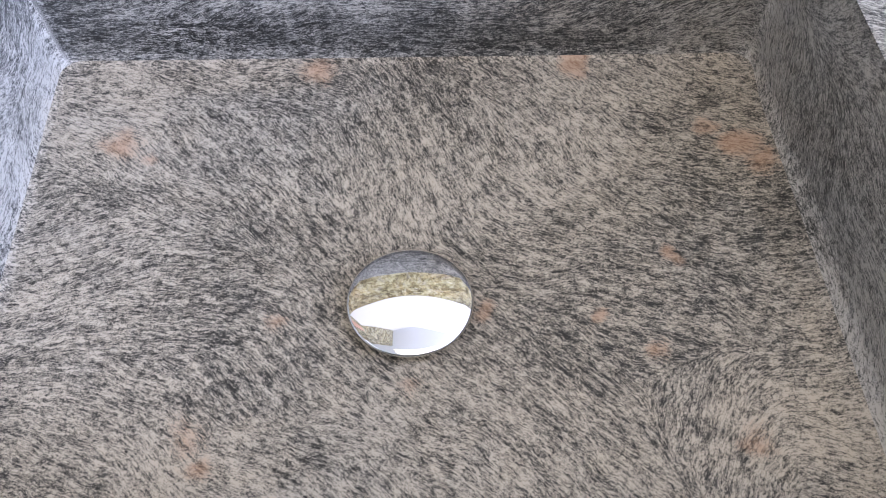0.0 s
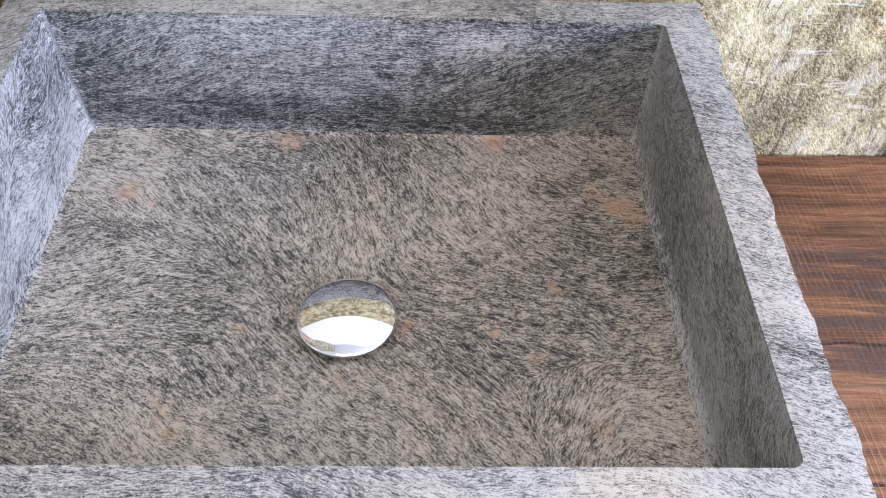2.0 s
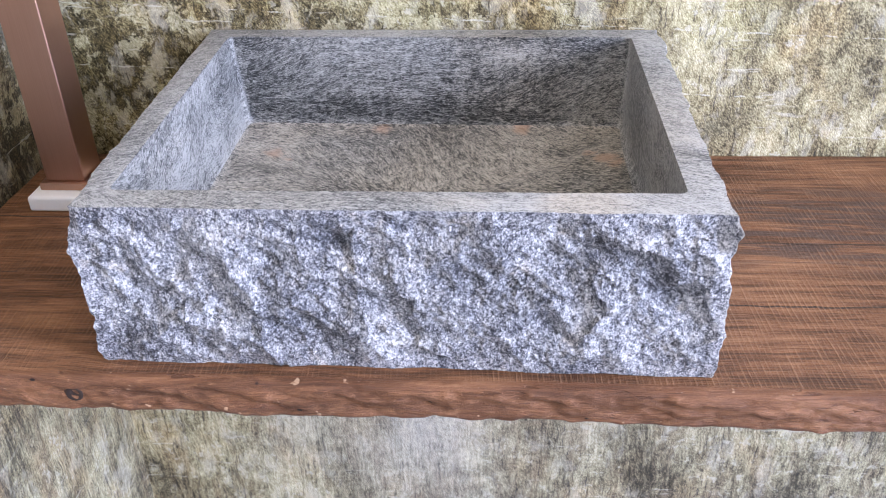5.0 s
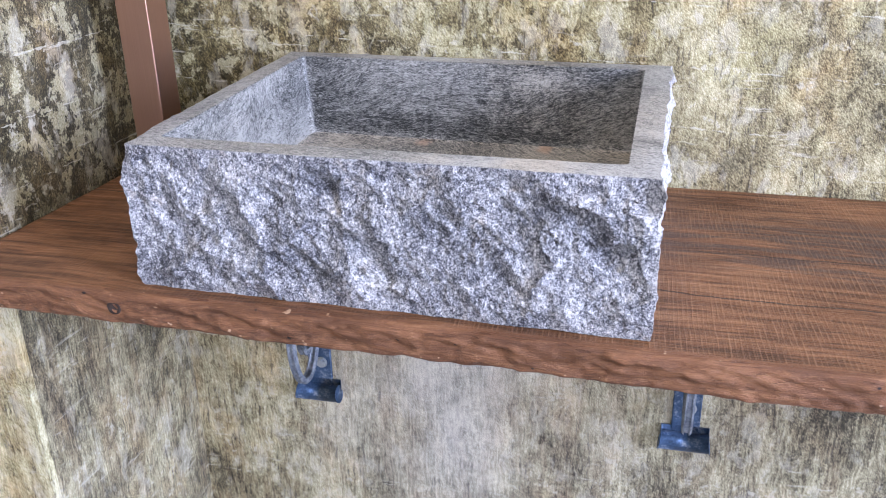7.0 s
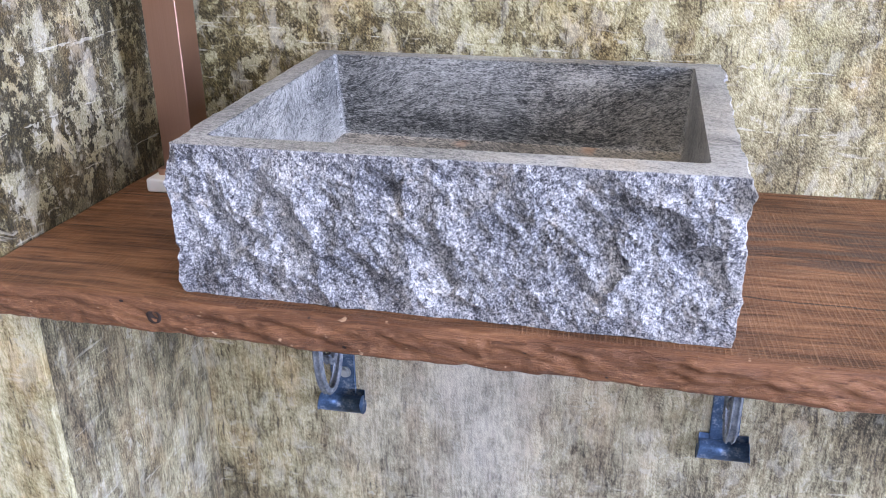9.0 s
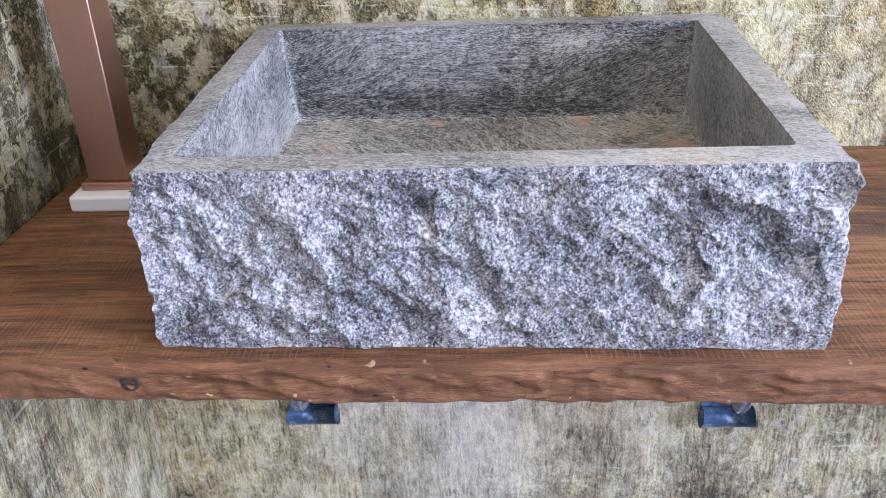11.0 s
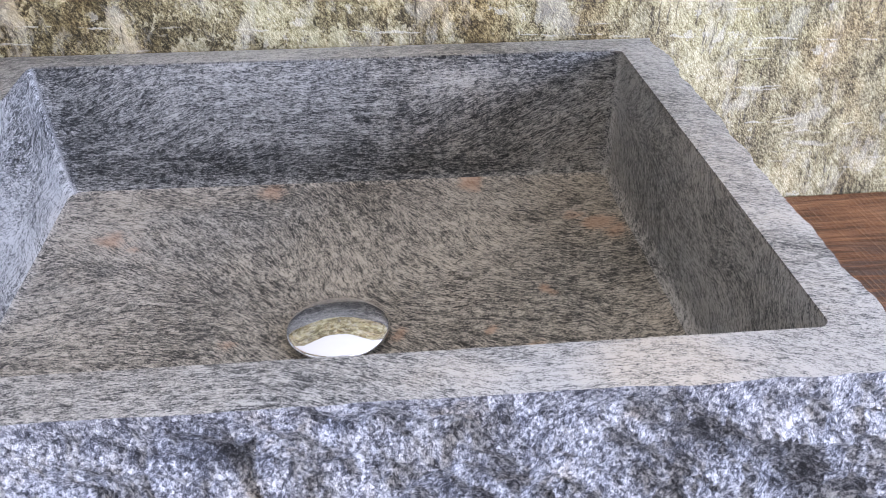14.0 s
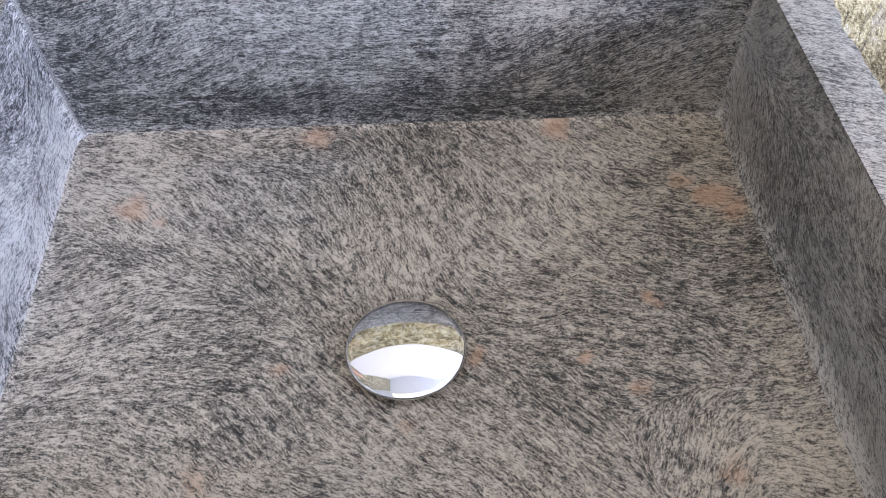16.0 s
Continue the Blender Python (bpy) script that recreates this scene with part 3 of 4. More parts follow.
def build_shelf():
    """A thick plank with a hewn, chipped front edge; one closed sheet run round its section."""
    x0, x1 = -0.487, 1.30
    nx = 600
    tall = SHELF_THICK
    sec = []
    for i in range(60):
        sec.append((SHELF_BACK + (SHELF_FRONT + 0.006 - SHELF_BACK) * i / 59, 0.0, 0.0))
    for i in range(1, 6):
        a = math.pi / 2 * i / 5
        sec.append((SHELF_FRONT + 0.006 - 0.006 * math.sin(a), -0.006 + 0.006 * math.cos(a), 0.6 * i / 5 + 0.1))
    for i in range(1, 12):
        sec.append((SHELF_FRONT, -0.006 - (tall - 0.010) * i / 11, 1.0))
    for i in range(1, 5):
        a = math.pi / 2 * i / 4
        sec.append((SHELF_FRONT + 0.004 - 0.004 * math.cos(a), -tall + 0.004 - 0.004 * math.sin(a), 1.0 - 0.2 * i / 4))
    for i in range(1, 12):
        sec.append((SHELF_FRONT + 0.004 + (SHELF_BACK - SHELF_FRONT - 0.004) * i / 11, -tall, 0.0))
    rows = []
    for i in range(nx + 1):
        x = x0 + (x1 - x0) * i / nx
        wave = 0.0035 * nz(x * 4, 0.5, 0) + 0.0012 * nz(x * 17, 2.5, 0)
        row = []
        for y, z, k in sec:
            dy = dz = 0.0
            if k:
                hew = 0.0022 * nz(x * 26, y, z * 70 + 4) - 0.0046 * abs(nz(x * 17, 5.5, z * 90 + x * 22)) - 0.0040 * max(0.0, nz(x * 60, 3.3, z * 70)) + (1.0 if z > 0.006 - SHELF_THICK else 0.3) * scallops(0.5 * x + 0.8 * z, z - 0.2 * x, 0.022, 0.0024, 4.5) + 0.0014 * nz(x * 120, 7, z * 160)
                dy = wave + k * hew
                dz = -abs(0.0022 * nz(x * 36, 8.8, z * 9)) * (1 if z > -0.012 else -1) * k
            elif z == 0.0:
                dy = wave * max(0.0, (SHELF_BACK - y) / (SHELF_BACK - SHELF_FRONT))
                dz = min(0.0, 0.0006 * nz(x * 5, y * 40, 0.2) - 0.0002)
            row.append((x, y + dy, z + dz))
        rows.append(row)
    me = grid_mesh("wooden_shelf", rows, WOOD)
    bm = bmesh.new()
    bm.from_mesh(me)
    n = len(sec)
    bm.verts.ensure_lookup_table()
    bm.faces.new([bm.verts[j] for j in range(n)])
    bm.faces.new([bm.verts[nx * n + j] for j in reversed(range(n))])
    bmesh.ops.recalc_face_normals(bm, faces=bm.faces[:])
    bm.to_mesh(me)
    bm.free()
    ob = new("wooden_shelf", me)
    tagged(ob, "thick reddish-brown reclaimed wood shelf with hewn front edge", "shelf")
    # a knot in the front edge
    bm = bmesh.new()
    turned(bm, [(0.0, 0.0006), (0.0035, 0.0004), (0.0062, 0.0022), (0.0085, 0.0006), (0.0095, -0.0015)], 28)
    for v in bm.verts:
        v.co.x *= 1.0 + 0.25 * nz(v.co.x * 200, v.co.y * 200, 1)
    bmesh.ops.transform(bm, matrix=Matrix.Translation((-0.271, SHELF_FRONT - 0.0005 + 0.0035 * nz(-0.271 * 4, 0.5, 0) + 0.0012 * nz(-0.271 * 17, 2.5, 0), -0.018)) @ Euler((radians(90), 0, 0)).to_matrix().to_4x4(), verts=bm.verts)
    part("knot", bm, KNOT, ob, "dark round knot", True)


KNOT = plain_material("dark_knot_wood", (0.030, 0.016, 0.011), 0.7, 0.0, 500, 0.4, 0.4)
build_shelf()


# ---- the stone basin ----
OUT = [Vector(p) for p in ((-0.246, -0.189, 0.150), (0.260, -0.193, 0.150), (0.253, 0.211, 0.160), (-0.255, 0.222, 0.161))]
INN = [Vector(p) for p in ((-0.223, -0.160, 0.150), (0.231, -0.160, 0.150), (0.223, 0.184, 0.160), (-0.226, 0.195, 0.161))]
LOW = [Vector(p) for p in ((-0.216, -0.150, 0.046), (0.226, -0.150, 0.046), (0.219, 0.180, 0.056), (-0.217, 0.188, 0.057))]
DRAIN = Vector((0.0, 0.014, 0.034))
SPOTS = ((0.105, 0.179, 0.012, 1.3), (-0.054, 0.174, 0.013, 0.8), (-0.169, 0.123, 0.014, 0.85), (0.195, 0.105, 0.014, 0.95), (0.206, 0.092, 0.012, 0.95), (0.178, 0.122, 0.009, 0.7),
         (0.100, 0.001, 0.008, 0.9), (0.144, 0.036, 0.008, 0.85), (0.128, -0.022, 0.007, 0.8), (-0.074, 0.005, 0.007, 0.7), (0.040, 0.012, 0.009, 0.8), (0.165, -0.075, 0.010, 0.7),
         (-0.110, -0.062, 0.014, 0.6), (-0.100, -0.078, 0.008, 0.8), (0.000, -0.035, 0.010, 0.55), (-0.155, 0.110, 0.008, 0.7))


# how the grain of the bowl's floor lies: x, y, degrees
GRAIN = ((-0.189, 0.182, -8), (-0.079, 0.175, -10), (-0.14, 0.1, -25), (-0.057, 0.092, -48), (-0.093, 0.122, -42), (0.014, 0.154, -60), (0.064, 0.152, -45), (-0.011, 0.103, -75),
         (0.04, 0.101, -70), (0.094, 0.108, -60), (0.066, 0.058, -25), (0.151, 0.144, -35), (0.209, 0.132, -30), (0.152, 0.055, -25), (0.206, 0.065, -8), (-0.177, 0.037, 22),
         (-0.119, 0.013, -8), (-0.181, -0.002, 3), (-0.051, -0.017, -55), (-0.024, -0.062, -43), (-0.083, -0.042, -45), (0.056, -0.021, -40), (0.078, -0.057, -47), (0.139, -0.014, -30),
         (0.149, -0.047, 55), (0.156, -0.08, 65), (0.205, -0.049, -10), (0.206, -0.082, -20), (-0.139, -0.055, -28), (0.103, -0.092, -50))
GRAIN_XY = np.array([g[:2] for g in GRAIN])
GRAIN_LIE = np.array([(math.cos(2 * radians(g[2])), math.sin(2 * radians(g[2]))) for g in GRAIN])


def flow_place(p, kind, side):
    """A place on the stone's face and the way its grain lies there (as a doubled angle)."""
    x, y, z = p
    if kind == "floor":
        d = ((GRAIN_XY - (x, y)) ** 2).sum(1)
        w = np.exp(-(d - d.min()) / 0.0009)
        c, s = (GRAIN_LIE * w[:, None]).sum(0)
        a = math.atan2(s, c) / 2 + 0.35 * nz(x * 24, y * 24, 2.5)
        return (x, y, z), (math.cos(2 * a), math.sin(2 * a), 0)
    if kind == "rim":
        place, a = (1.6 * x, 1.6 * y, 0.3), (-0.25, -0.45, 0.1, 0.55)[side] + 0.7 * nz(x * 9, y * 9, side)
    elif kind == "side":
        return (x, y, z), (1, 0, 0)
    elif side in (0, 2):
        place, a = (1.3 * x, 1.3 * z, 0.5 + y), 0.05 + 0.8 * nz(x * 9, z * 14, 1)
    else:
        place, a = (1.3 * y, 1.3 * z, 0.7 + x), 0.25 + 1.9 * nz(y * 13, z * 17, side)
    return place, (math.cos(2 * a), math.sin(2 * a), 0)


def rect_ring(c, n):
    """n points round a four-cornered ring, the corners included, with their side and place along it."""
    out = []
    for s in range(4):
        p, q = c[s], c[(s + 1) % 4]
        for i in range(n[s]):
            t = i / n[s]
            out.append((p.lerp(q, t), s, t))
    return out


def soft_corners(ring, c, r):
    """Rounds a ring's corners by about r."""
    res = []
    for p, s, t in ring:
        q = p.copy()
        for k in range(4):
            d = (p - c[k]).length
            if d < r:
                mid = (c[(k + 1) % 4] - c[k]).normalized() + (c[k - 1] - c[k]).normalized()
                q += mid * (1 - d / r) ** 2 * r * 0.30
        res.append((q, s, t))
    return res


SCOOPS = ((0.048, 0.088, 0.026, 0.022), (0.215, 0.087, 0.016, 0.024), (-0.060, 0.045, 0.018, 0.020), (0.130, 0.050, 0.014, 0.014), (-0.142, 0.100, 0.016, 0.014),
          (-0.205, 0.087, 0.016, 0.034), (-0.030, 0.118, 0.040, 0.016), (0.005, 0.140, 0.012, 0.009), (-0.100, 0.045, 0.012, 0.016), (0.025, 0.045, 0.022, 0.014), (0.170, 0.118, 0.024, 0.012))


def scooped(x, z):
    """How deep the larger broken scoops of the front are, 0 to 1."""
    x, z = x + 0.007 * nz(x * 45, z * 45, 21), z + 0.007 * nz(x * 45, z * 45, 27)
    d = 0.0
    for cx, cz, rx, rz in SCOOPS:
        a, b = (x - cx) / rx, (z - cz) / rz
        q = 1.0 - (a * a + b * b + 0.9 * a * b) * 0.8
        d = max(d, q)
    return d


def split_relief(x, z, seed):
    """How far a broken face stands out, over its length and height."""
    h = 0.0030 * nz(x * 9, z * 12, seed)
    wild = max(0.35, min(1.5, 0.9 + 1.6 * nz(x * 7, z * 9, seed + 3)))
    h += wild * scallops(x, z, 0.046, 0.0125, seed)
    h += wild * scallops(0.9 * x + 0.4 * z, z, 0.0150, 0.0032, seed + 2.5)
    # the wedge marks: upright flutes along the foot and small bites under the rim
    foot = max(0.0, min(1.0, (0.052 - z) / 0.03)) * max(0.0, 0.5 + nz(x * 8, 1.5, seed))
    h -= 0.0042 * foot * abs(nz(x * 62, z * 9, seed + 8))
    if seed < 12:
        h -= 0.0050 * scooped(x, z)
        bite = max(0.0, 1 - abs(z - 0.137) / 0.013) * max(0.0, nz(x * 55, 2.2, seed) + 0.1)
        h -= 0.0075 * bite
    h += 0.0016 * nz(x * 150, z * 150, seed + 1) + 0.0011 * nz(x * 320, z * 320, seed + 2)
    return h


def build_basin():
    n = (440, 230, 120, 230)
    height = 116
    rows, slots = [], []
    outer = rect_ring(OUT, n)
    normals = (Vector((0, -1, 0)), Vector((1, 0, 0)), Vector((0, 1, 0)), Vector((-1, 0, 0)))
    total = len(outer)

    def outside(p, s, t, f):
        """A place on the broken outside; f: 0 at the bottom, 1 at the rim."""
        z = p.z * f
        along = (p.x, p.y, p.x, p.y)[s]
        h = split_relief(along, z, 11.0 + 17 * s)
        if s == 2:
            h *= 0.12
        ease = min(1.0, (1 - f) / 0.12, 0.10 + f / 0.14)
        k = h * ((0.20, 0.42, 0.2, 0.36)[s] + (0.80, 0.50, 0.3, 0.50)[s] * ease) + 0.0015 * ease * (s == 0)
        # meet at the corners
        e = min(t, 1 - t) * (0.50, 0.40, 0.50, 0.40)[s]
        c = min(1.0, e / 0.010)
        d = normals[s] * k * c
        if c < 1:
            o = normals[s - 1] if t < 0.5 else normals[(s + 1) % 4]
            d += (normals[s] + o) * (1 - c) * (0.005 * nz(z * 32, (s + (t > 0.5)) % 4, 3) + 0.002 * nz(z * 120, (s + (t > 0.5)) % 4, 5) + 0.003 * ease)
        if s == 2:
            d.y = min(d.y, 0.001)
        q = Vector((p.x, p.y, z)) + d
        if f == 0:
            q.z = 0.0004 + 0.0018 * max(0, nz(along * 30, 4, s)) * (s != 2)
        return q

    rows.append([Vector((p.x * 0.9, p.y * 0.9, 0.001)) for p, s, t in outer])
    for j in range(height + 1):
        f = j / height
        rows.append([outside(p, s, t, f) for p, s, t in outer])
    edge = rows[-1]
    nout = len(rows)
    inner = rect_ring(INN, n)
    inner = soft_corners(inner, INN, 0.006)
    # the rim: from the broken edge to the cavity's edge
    for j in range(1, 9):
        f = j / 9
        rows.append([e.lerp(q[0], f) + Vector((0, 0, 0.0006 * min(1, 4 * f))) for e, q in zip(edge, inner)])
    low = soft_corners(rect_ring(LOW, n), LOW, 0.014)
    top = [q[0] + Vector((0, 0, 0.0003)) for q in inner]
    rows.append(top)
    rows.append([a + (b[0] - a) * 0.012 + (a - a) for a, b in zip(top, low)])
    for j in range(1, 22):
        f = j / 24
        rows.append([a.lerp(b[0], f) + Vector((0.0008 * nz(a.x * 20, a.y * 20, f * 5), 0.0008 * nz(a.x * 20, f * 5, a.y * 20), 0)) for a, b in zip(top, low)])
    # the fillet and the floor that falls to the drain
    wall_end = rows[-1]
    rad = 0.009
    ring_floor = []
    for b, s, t in low:
        d = Vector((DRAIN.x - b.x, DRAIN.y - b.y, 0))
        m = max(abs(d.x), abs(d.y), 1e-6)
        wide = min(1.0, 7 * t, 7 * (1 - t)) if s == 1 else 0.0
        ring_floor.append(b + d * ((rad * 1.1 + 0.013 * wide * wide * (3 - 2 * wide)) / m))
    for j in range(1, 7):
        f = j / 6
        k = 2 * f * (1 - f)
        rows.append([(w * (1 - f) ** 2 + b[0] * k + r * f * f) for w, b, r in zip(wall_end, low, ring_floor)])
    wall_last = len(rows) - 4
    hole = 0.024
    for j in range(1, 75):
        f = j / 74
        row = []
        for i, r in enumerate(ring_floor):
            a = math.atan2(r.y - DRAIN.y, r.x - DRAIN.x)
            h = Vector((DRAIN.x + hole * math.cos(a), DRAIN.y + hole * math.sin(a), DRAIN.z - 0.003))
            q = r.lerp(h, f)
            q.z = r.z + (h.z - r.z) * (1 - (1 - f) ** 1.25) + 0.0006 * nz(q.x * 9, q.y * 9, 2)
            row.append(q)
        rows.append(row)
    rows.append([Vector((p.x, p.y, 0.012)) for p in rows[-1]])
    sides = [q[1] for q in outer]
    basin = thing("stone_basin", (0, 0, 0))
    ends = {"side": (0, nout - 1), "rim": (nout - 1, nout + 9), "wall": (nout + 8, wall_last), "floor": (wall_last, len(rows) - 1)}
    names = {"side": ("split_sides", "rough split stone sides"), "rim": ("rim", "flat honed rim with chipped outer edge"), "wall": ("bowl_wall", ""), "floor": ("bowl_floor", "honed floor with orange-pink flecks")}
    for kind, (a, b) in ends.items():
        sub = rows[a:b + 1]
        flow, grain, tint = [], [], []
        for row in sub:
            for p, s in zip(row, sides):
                place, lie = flow_place(p, kind, s)
                flow.append(place)
                grain.append(lie)
                o = 0.0
                if kind == "floor":
                    x, y = p.x + 0.006 * nz(p.x * 70, p.y * 70, 1), p.y + 0.006 * nz(p.x * 70, p.y * 70, 6)
                    for sx, sy, r, k in SPOTS:
                        d = ((x - sx) ** 2 + (y - sy) ** 2) / (r * r)
                        if d < 6:
                            o = max(o, k * math.exp(-d))
                # front scoops darken with depth
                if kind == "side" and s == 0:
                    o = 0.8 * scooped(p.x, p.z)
                # the window's brightness on the right side is put into its colour
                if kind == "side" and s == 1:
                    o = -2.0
                warm = 0.20 + 0.5 * nz(p.x * 6, p.y * 6, p.z * 6 + 3) + (0.6 if kind == "floor" else 0.0)
                pale = 0.5 + 0.9 * nz(p.x * 8, p.y * 8 + 2, p.z * 14) + (0.35 if kind == "rim" else 0.0)
                # whole-wall offsets put the fall of light into the stone: back darker, sides paler
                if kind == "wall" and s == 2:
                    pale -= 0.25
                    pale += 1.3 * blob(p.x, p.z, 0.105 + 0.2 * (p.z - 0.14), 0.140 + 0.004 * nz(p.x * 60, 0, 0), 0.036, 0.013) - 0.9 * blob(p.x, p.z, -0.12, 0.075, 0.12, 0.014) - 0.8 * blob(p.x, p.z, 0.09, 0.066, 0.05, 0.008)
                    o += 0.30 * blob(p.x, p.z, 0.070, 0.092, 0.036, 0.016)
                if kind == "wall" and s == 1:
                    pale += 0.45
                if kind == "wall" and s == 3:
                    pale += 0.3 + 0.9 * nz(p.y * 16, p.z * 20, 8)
                if kind == "rim" and s == 0:
                    pale += 1.8 * blob(p.x, p.y, 0.147, -0.180, 0.030, 0.025) + 0.7 * blob(p.x, p.y, 0.06, -0.176, 0.035, 0.02)
                    warm += 1.1 * blob(p.x, p.y, 0.147, -0.180, 0.030, 0.025) + 0.5 * blob(p.x, p.y, 0.06, -0.176, 0.035, 0.02)
                if kind == "rim" and s == 1:
                    pale += 0.9 * blob(p.y, 0, -0.075 - 0.5 * (p.x - 0.25), 0, 0.012, 1) - 0.7 * blob(p.y, 0, -0.10 - 0.5 * (p.x - 0.25), 0, 0.012, 1)
                if kind == "floor":
                    pale -= 0.8 * blob(p.x, p.y, -0.19, 0.085, 0.035, 0.03)
                    warm += 0.5 * blob(p.x, p.y, -0.12, 0.175, 0.10, 0.014)
                tint.append((o, max(0, warm), max(-0.3, min(1.5, pale)), 1))
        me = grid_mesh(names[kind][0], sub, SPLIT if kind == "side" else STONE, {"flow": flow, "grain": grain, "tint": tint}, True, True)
        bm = bmesh.new()
        bm.from_mesh(me)
        if kind == "side":
            bm.verts.ensure_lookup_table()
            bm.faces.new([bm.verts[i] for i in reversed(range(total))])
        for f in bm.faces:
            f.normal_flip()
        bm.to_mesh(me)
        bm.free()
        me.set_sharp_from_angle(angle=radians(50))
        ob = new(names[kind][0], me)
        ob.parent = basin
        if names[kind][1]:
            tagged(ob, names[kind][1])
    tagged(basin, "grey gneiss vessel basin, honed inside, split rough outside", "wash basin")
    return basin


BASIN = build_basin()


def build_drain():
    d = thing("drain_cover", tuple(DRAIN))
    cap = turned(bmesh.new(), [(0.0, 0.0085), (0.006, 0.0083), (0.012, 0.0077), (0.018, 0.0066), (0.024, 0.0052), (0.030, 0.0036), (0.0330, 0.0026), (0.0342, 0.0019), (0.0345, 0.0009), (0.0338, 0.0002), (0.031, 0.0), (0.0, 0.0)], 96)
    bmesh.ops.translate(cap, verts=cap.verts, vec=(0, 0, 0.0022))
    part("cap", cap, CHROME, d, "mirror-polished domed chrome cap", True).matrix_parent_inverse = Matrix()
    ring = turned(bmesh.new(), [(0.0, -0.030), (0.0225, -0.030), (0.0225, -0.003), (0.0305, -0.0012), (0.0312, 0.0), (0.0300, 0.0012), (0.020, 0.0012), (0.012, 0.0025), (0.0, 0.0025)], 72)
    part("seat_ring", ring, DARK, d, "shadowed dark sealing ring", True).matrix_parent_inverse = Matrix()
    tagged(d, "round domed chrome push drain cover in the basin", "drain")


build_drain()


# ---- display board and column ----
def build_board():
    b = thing("display_board", (0, 0, 0))
    part("panel", box(bmesh.new(), (-0.447, 0.072, 0.0), (-0.272, 0.160, 0.018), 0.003, 3), BOARD, b)
    inks = (("yellow", (0.80, 0.50, 0.03)), ("sky", (0.40, 0.68, 0.78)), ("pink", (0.78, 0.42, 0.48)), ("ink", (0.03, 0.03, 0.035)))
    inks = {n: plain_material("printed_" + n, col, 0.5, 0.0, 300, 0.01, 0.05) for n, col in inks}
    shapes = []
    for ink, pts in (("yellow", ((-0.361, 0.133), (-0.342, 0.133), (-0.342, 0.152), (-0.361, 0.152))), ("sky", ((-0.338, 0.137), (-0.319, 0.137), (-0.319, 0.153), (-0.338, 0.153))),
                     ("pink", ((-0.347, 0.105), (-0.333, 0.105), (-0.333, 0.124), (-0.347, 0.124))), ("sky", ((-0.325, 0.109), (-0.299, 0.109), (-0.301, 0.125))),
                     ("ink", ((-0.304, 0.085), (-0.3028, 0.085), (-0.3028, 0.104), (-0.304, 0.104))), ("ink", ((-0.300, 0.085), (-0.2988, 0.085), (-0.2988, 0.104), (-0.300, 0.104)))):
        shapes.append((ink, pts))
    # two lines of handwriting, letter by letter as plain bars
    for (x0, y0), (x1, y1), count, tall in (((-0.3765, 0.083), (-0.3610, 0.127), 9, 0.0052), ((-0.3640, 0.083), (-0.3565, 0.106), 10, 0.0022)):
        d = Vector((x1 - x0, y1 - y0)) / count
        side = Vector((-d.y, d.x)).normalized()
        for i in range(count):
            p = Vector((x0, y0)) + d * i
            h = tall * (1.7 if i == 0 else 0.75 + 0.35 * nz(i * 1.7, y0 * 90, 2))
            q = p + d * 0.45
            shapes.append(("ink", (p, q, q + side * h, p + side * h)))
    for ink, pts in shapes:
        bm = bmesh.new()
        f = bm.faces.new([bm.verts.new((x, y, 0.0181)) for x, y in pts])
        got = bmesh.ops.extrude_face_region(bm, geom=[f])
        bmesh.ops.translate(bm, verts=[v for v in got["geom"] if isinstance(v, bmesh.types.BMVert)], vec=(0, 0, 0.0003))
        bmesh.ops.recalc_face_normals(bm, faces=bm.faces[:])
        part("printed_shape", bm, inks[ink], b)
    tagged(b, "white lacquered display board with printed card, on the shelf", "display board")
    return b


BOARD_THING = build_board()


def build_column():
    c = thing("faucet_column", (-0.409, 0.118, 0.018))
    bm = box(bmesh.new(), (-0.029, -0.029, 0.0), (0.029, 0.029, 0.009), 0.0018, 3)
    part("base_flange", bm, BRONZE, c, smooth=False).matrix_parent_inverse = Matrix()
    bm = box(bmesh.new(), (-0.0225, -0.0225, 0.009), (0.0225, 0.0225, 0.60), 0.0016, 3)
    part("post", bm, BRONZE, c).matrix_parent_inverse = Matrix()
    tagged(c, "tall square brushed rose-gold column with stepped foot", "faucet")


build_column()


# ---- brackets ----
def strip(bm, pts, width, thick):
    """A flat bar along a path in the y-z plane."""
    rows = []
    for i, (y, z) in enumerate(pts):
        a, b = pts[max(0, i - 1)], pts[min(len(pts) - 1, i + 1)]
        t = Vector((0, b[0] - a[0], b[1] - a[1])).normalized()
        nrm = Vector((0, -t.z, t.y))
        c = Vector((0, y, z))
        e = 0.3 * thick
        ring = []
        for u, v in ((-1, -1), (1, -1), (1, 1), (-1, 1)):
            for du, dv in (((-e if u < 0 else e) * -1, 0), (0, (-e if v < 0 else e) * -1)) if u * v > 0 else ((0, (-e if v < 0 else e) * -1), ((-e if u < 0 else e) * -1, 0)):
                ring.append(bm.verts.new(c + Vector((u * width / 2 + du, 0, 0)) + nrm * (v * thick / 2 + dv)))
        rows.append(ring)
    for a, b in zip(rows, rows[1:]):
        for i in range(8):
            j = (i + 1) % 8
            bm.faces.new((a[i], a[j], b[j], b[i]))
    bm.faces.new(rows[0])
    bm.faces.new(rows[-1])
    bmesh.ops.recalc_face_normals(bm, faces=bm.faces[:])
    return bm


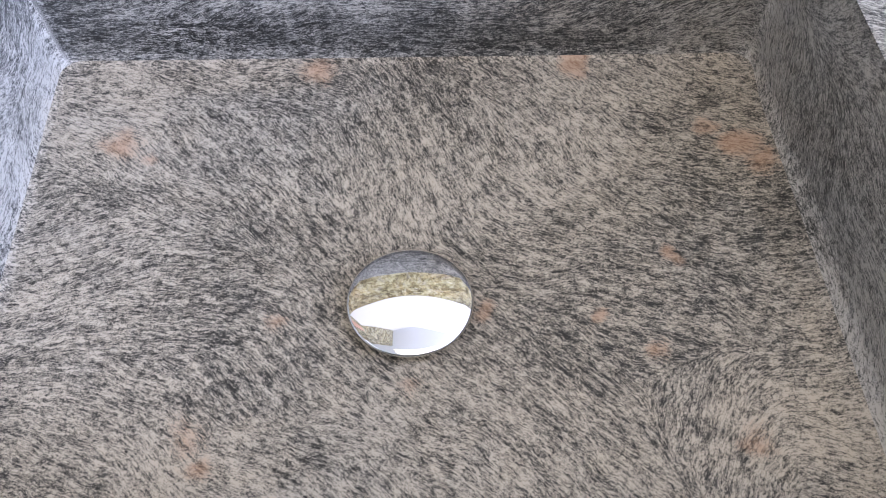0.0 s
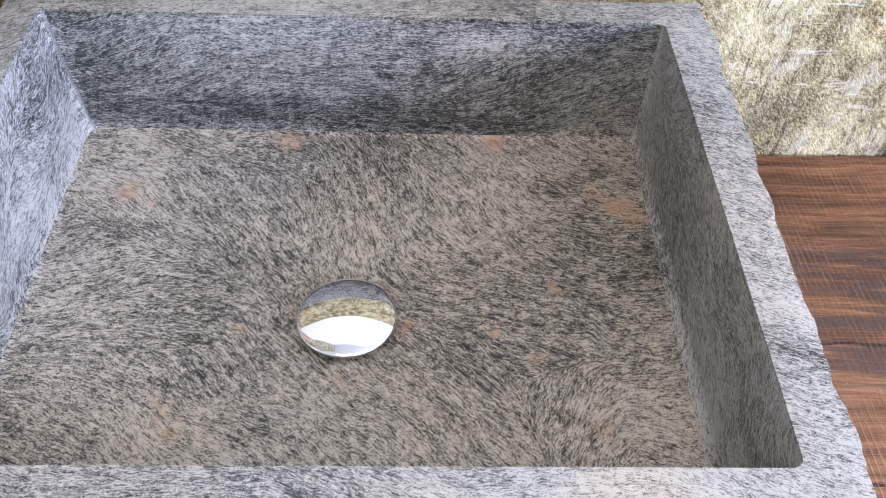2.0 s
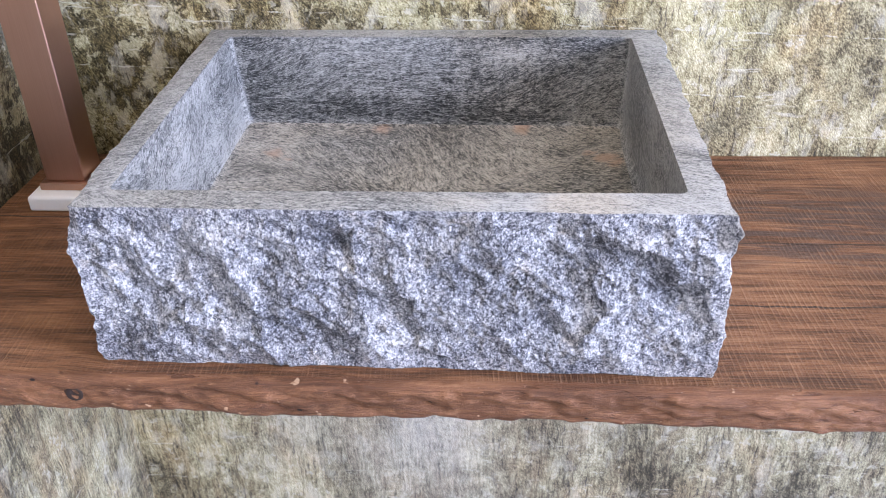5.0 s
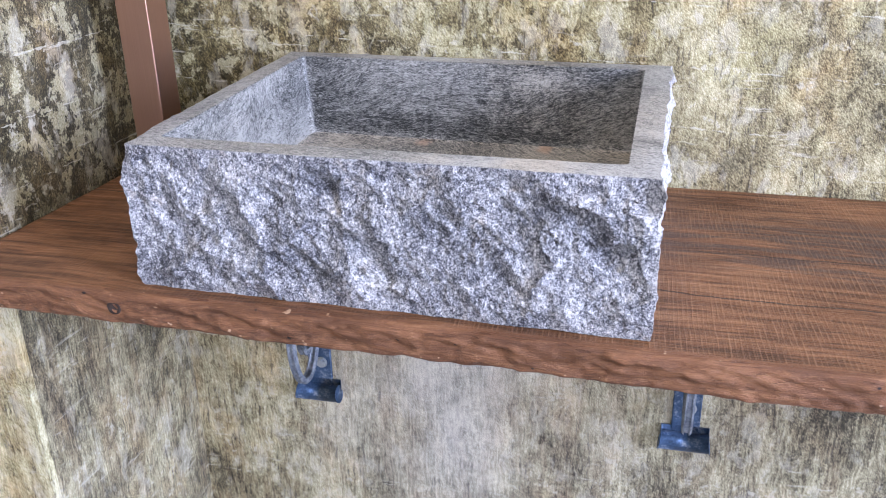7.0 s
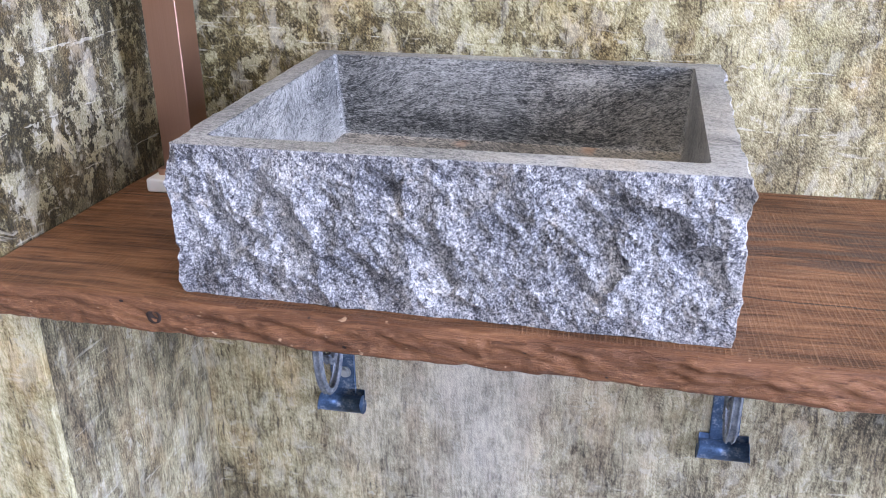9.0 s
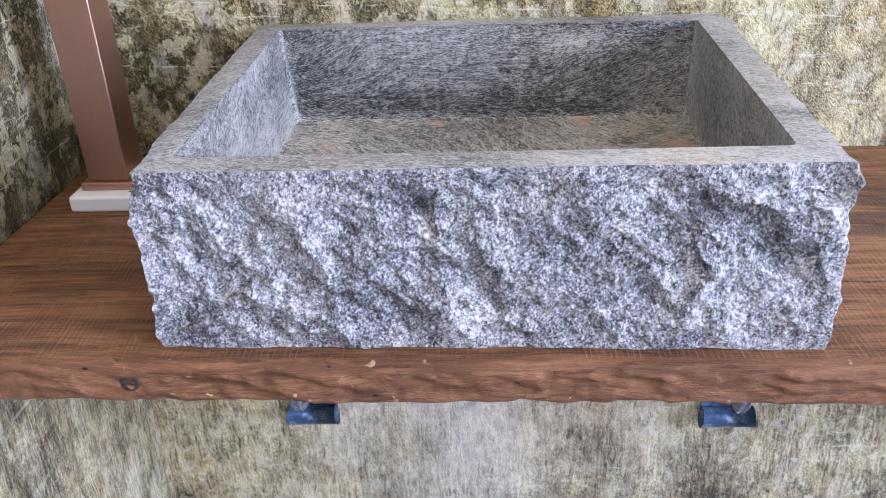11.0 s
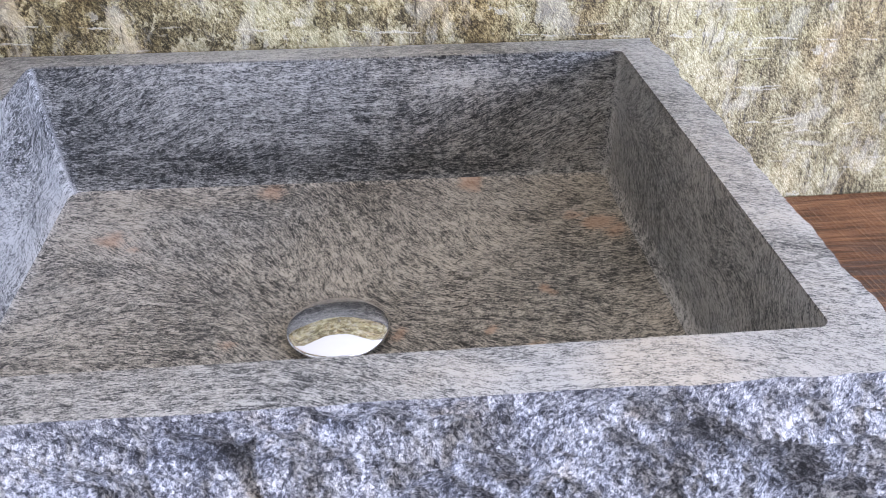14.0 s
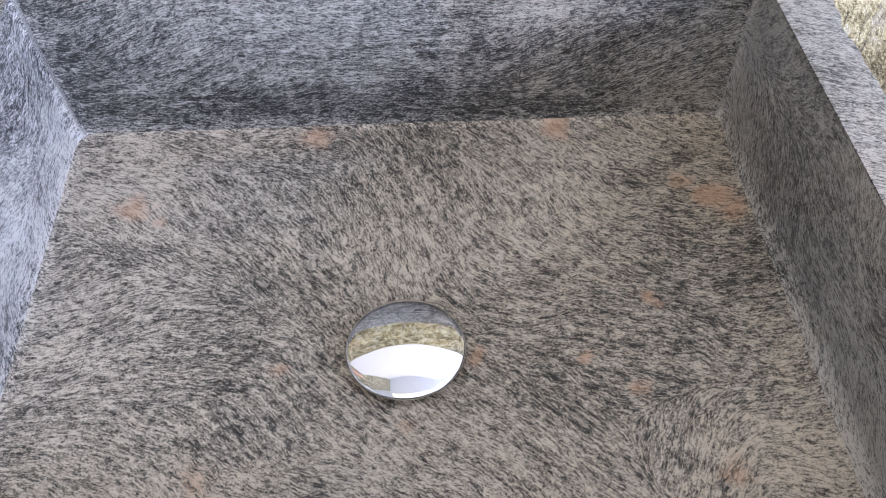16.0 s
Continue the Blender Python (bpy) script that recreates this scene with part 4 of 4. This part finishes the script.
def build_bracket(x):
    """A forged wall plate with a flared, rolled foot and a scrolled strut under the shelf; origin on the wall."""
    top = -SHELF_THICK - 0.002
    k = thing("shelf_bracket", (x, WALL_Y, 0))
    z0 = -0.367
    bm = strip(bmesh.new(), [(-0.003, top), (-0.003, -0.15), (-0.003, z0)], 0.040, 0.005)
    part("wall_plate", bm, IRON, k).matrix_parent_inverse = Matrix()
    foot = [(-0.004, z0 + 0.006)] + [(-0.017 + 0.013 * math.cos(a), z0 - 0.012 + 0.013 * math.sin(a)) for a in [radians(20 + 335 * i / 22) for i in range(23)]]
    bm = strip(bmesh.new(), foot, 0.068, 0.003)
    bmesh.ops.create_cone(bm, cap_ends=True, segments=28, radius1=0.0125, radius2=0.0125, depth=0.0664, matrix=Matrix.Translation((0, -0.017, z0 - 0.012)) @ Euler((0, radians(90), 0)).to_matrix().to_4x4())
    for v in bm.verts:
        v.co.x *= 1.0 + 5.0 * max(0.0, z0 - 0.006 - v.co.z)
        v.co.z += 0.0016 * math.sin(v.co.x * 70)
    part("rolled_foot", bm, IRON, k, smooth=True).matrix_parent_inverse = Matrix()
    # strut: an oval scroll from the shelf's underside back to the plate
    pts = []
    for i in range(73):
        a = radians(25 - 520 * i / 72)
        r = 1.0 - 0.68 * max(0.0, i / 72 - 0.42) / 0.58
        pts.append((-0.054 + 0.042 * r * math.cos(a), -0.250 + 0.081 * r * math.sin(a)))
    bm = strip(bmesh.new(), pts, 0.014, 0.012)
    part("scroll", bm, RUBBED, k, smooth=True).matrix_parent_inverse = Matrix()
    arm = [(-0.004, top - 0.004), (-0.15, top - 0.004), (-0.30, top - 0.004)]
    part("shelf_arm", strip(bmesh.new(), arm, 0.034, 0.006), IRON, k).matrix_parent_inverse = Matrix()
    for z in (-0.330, -0.13):
        bm = bmesh.new()
        bmesh.ops.create_cone(bm, cap_ends=True, segments=6, radius1=0.0075, radius2=0.0068, depth=0.005, matrix=Matrix.Translation((0.004, -0.009, z)) @ Euler((radians(90), 0, 0)).to_matrix().to_4x4())
        bmesh.ops.create_cone(bm, cap_ends=True, segments=28, radius1=0.0098, radius2=0.0094, depth=0.0014, matrix=Matrix.Translation((0.004, -0.0062, z)) @ Euler((radians(90), 0, 0)).to_matrix().to_4x4())
        part("bolt", bm, STEEL, k, "bright hexagon bolt").matrix_parent_inverse = Matrix()
    return tagged(k, "blue-black forged iron bracket with scroll and rolled foot", "bracket", "brackets under the shelf")


BRACKET = build_bracket(-0.255)
copy_thing(BRACKET, Matrix.Translation((0.312, WALL_Y, 0)))
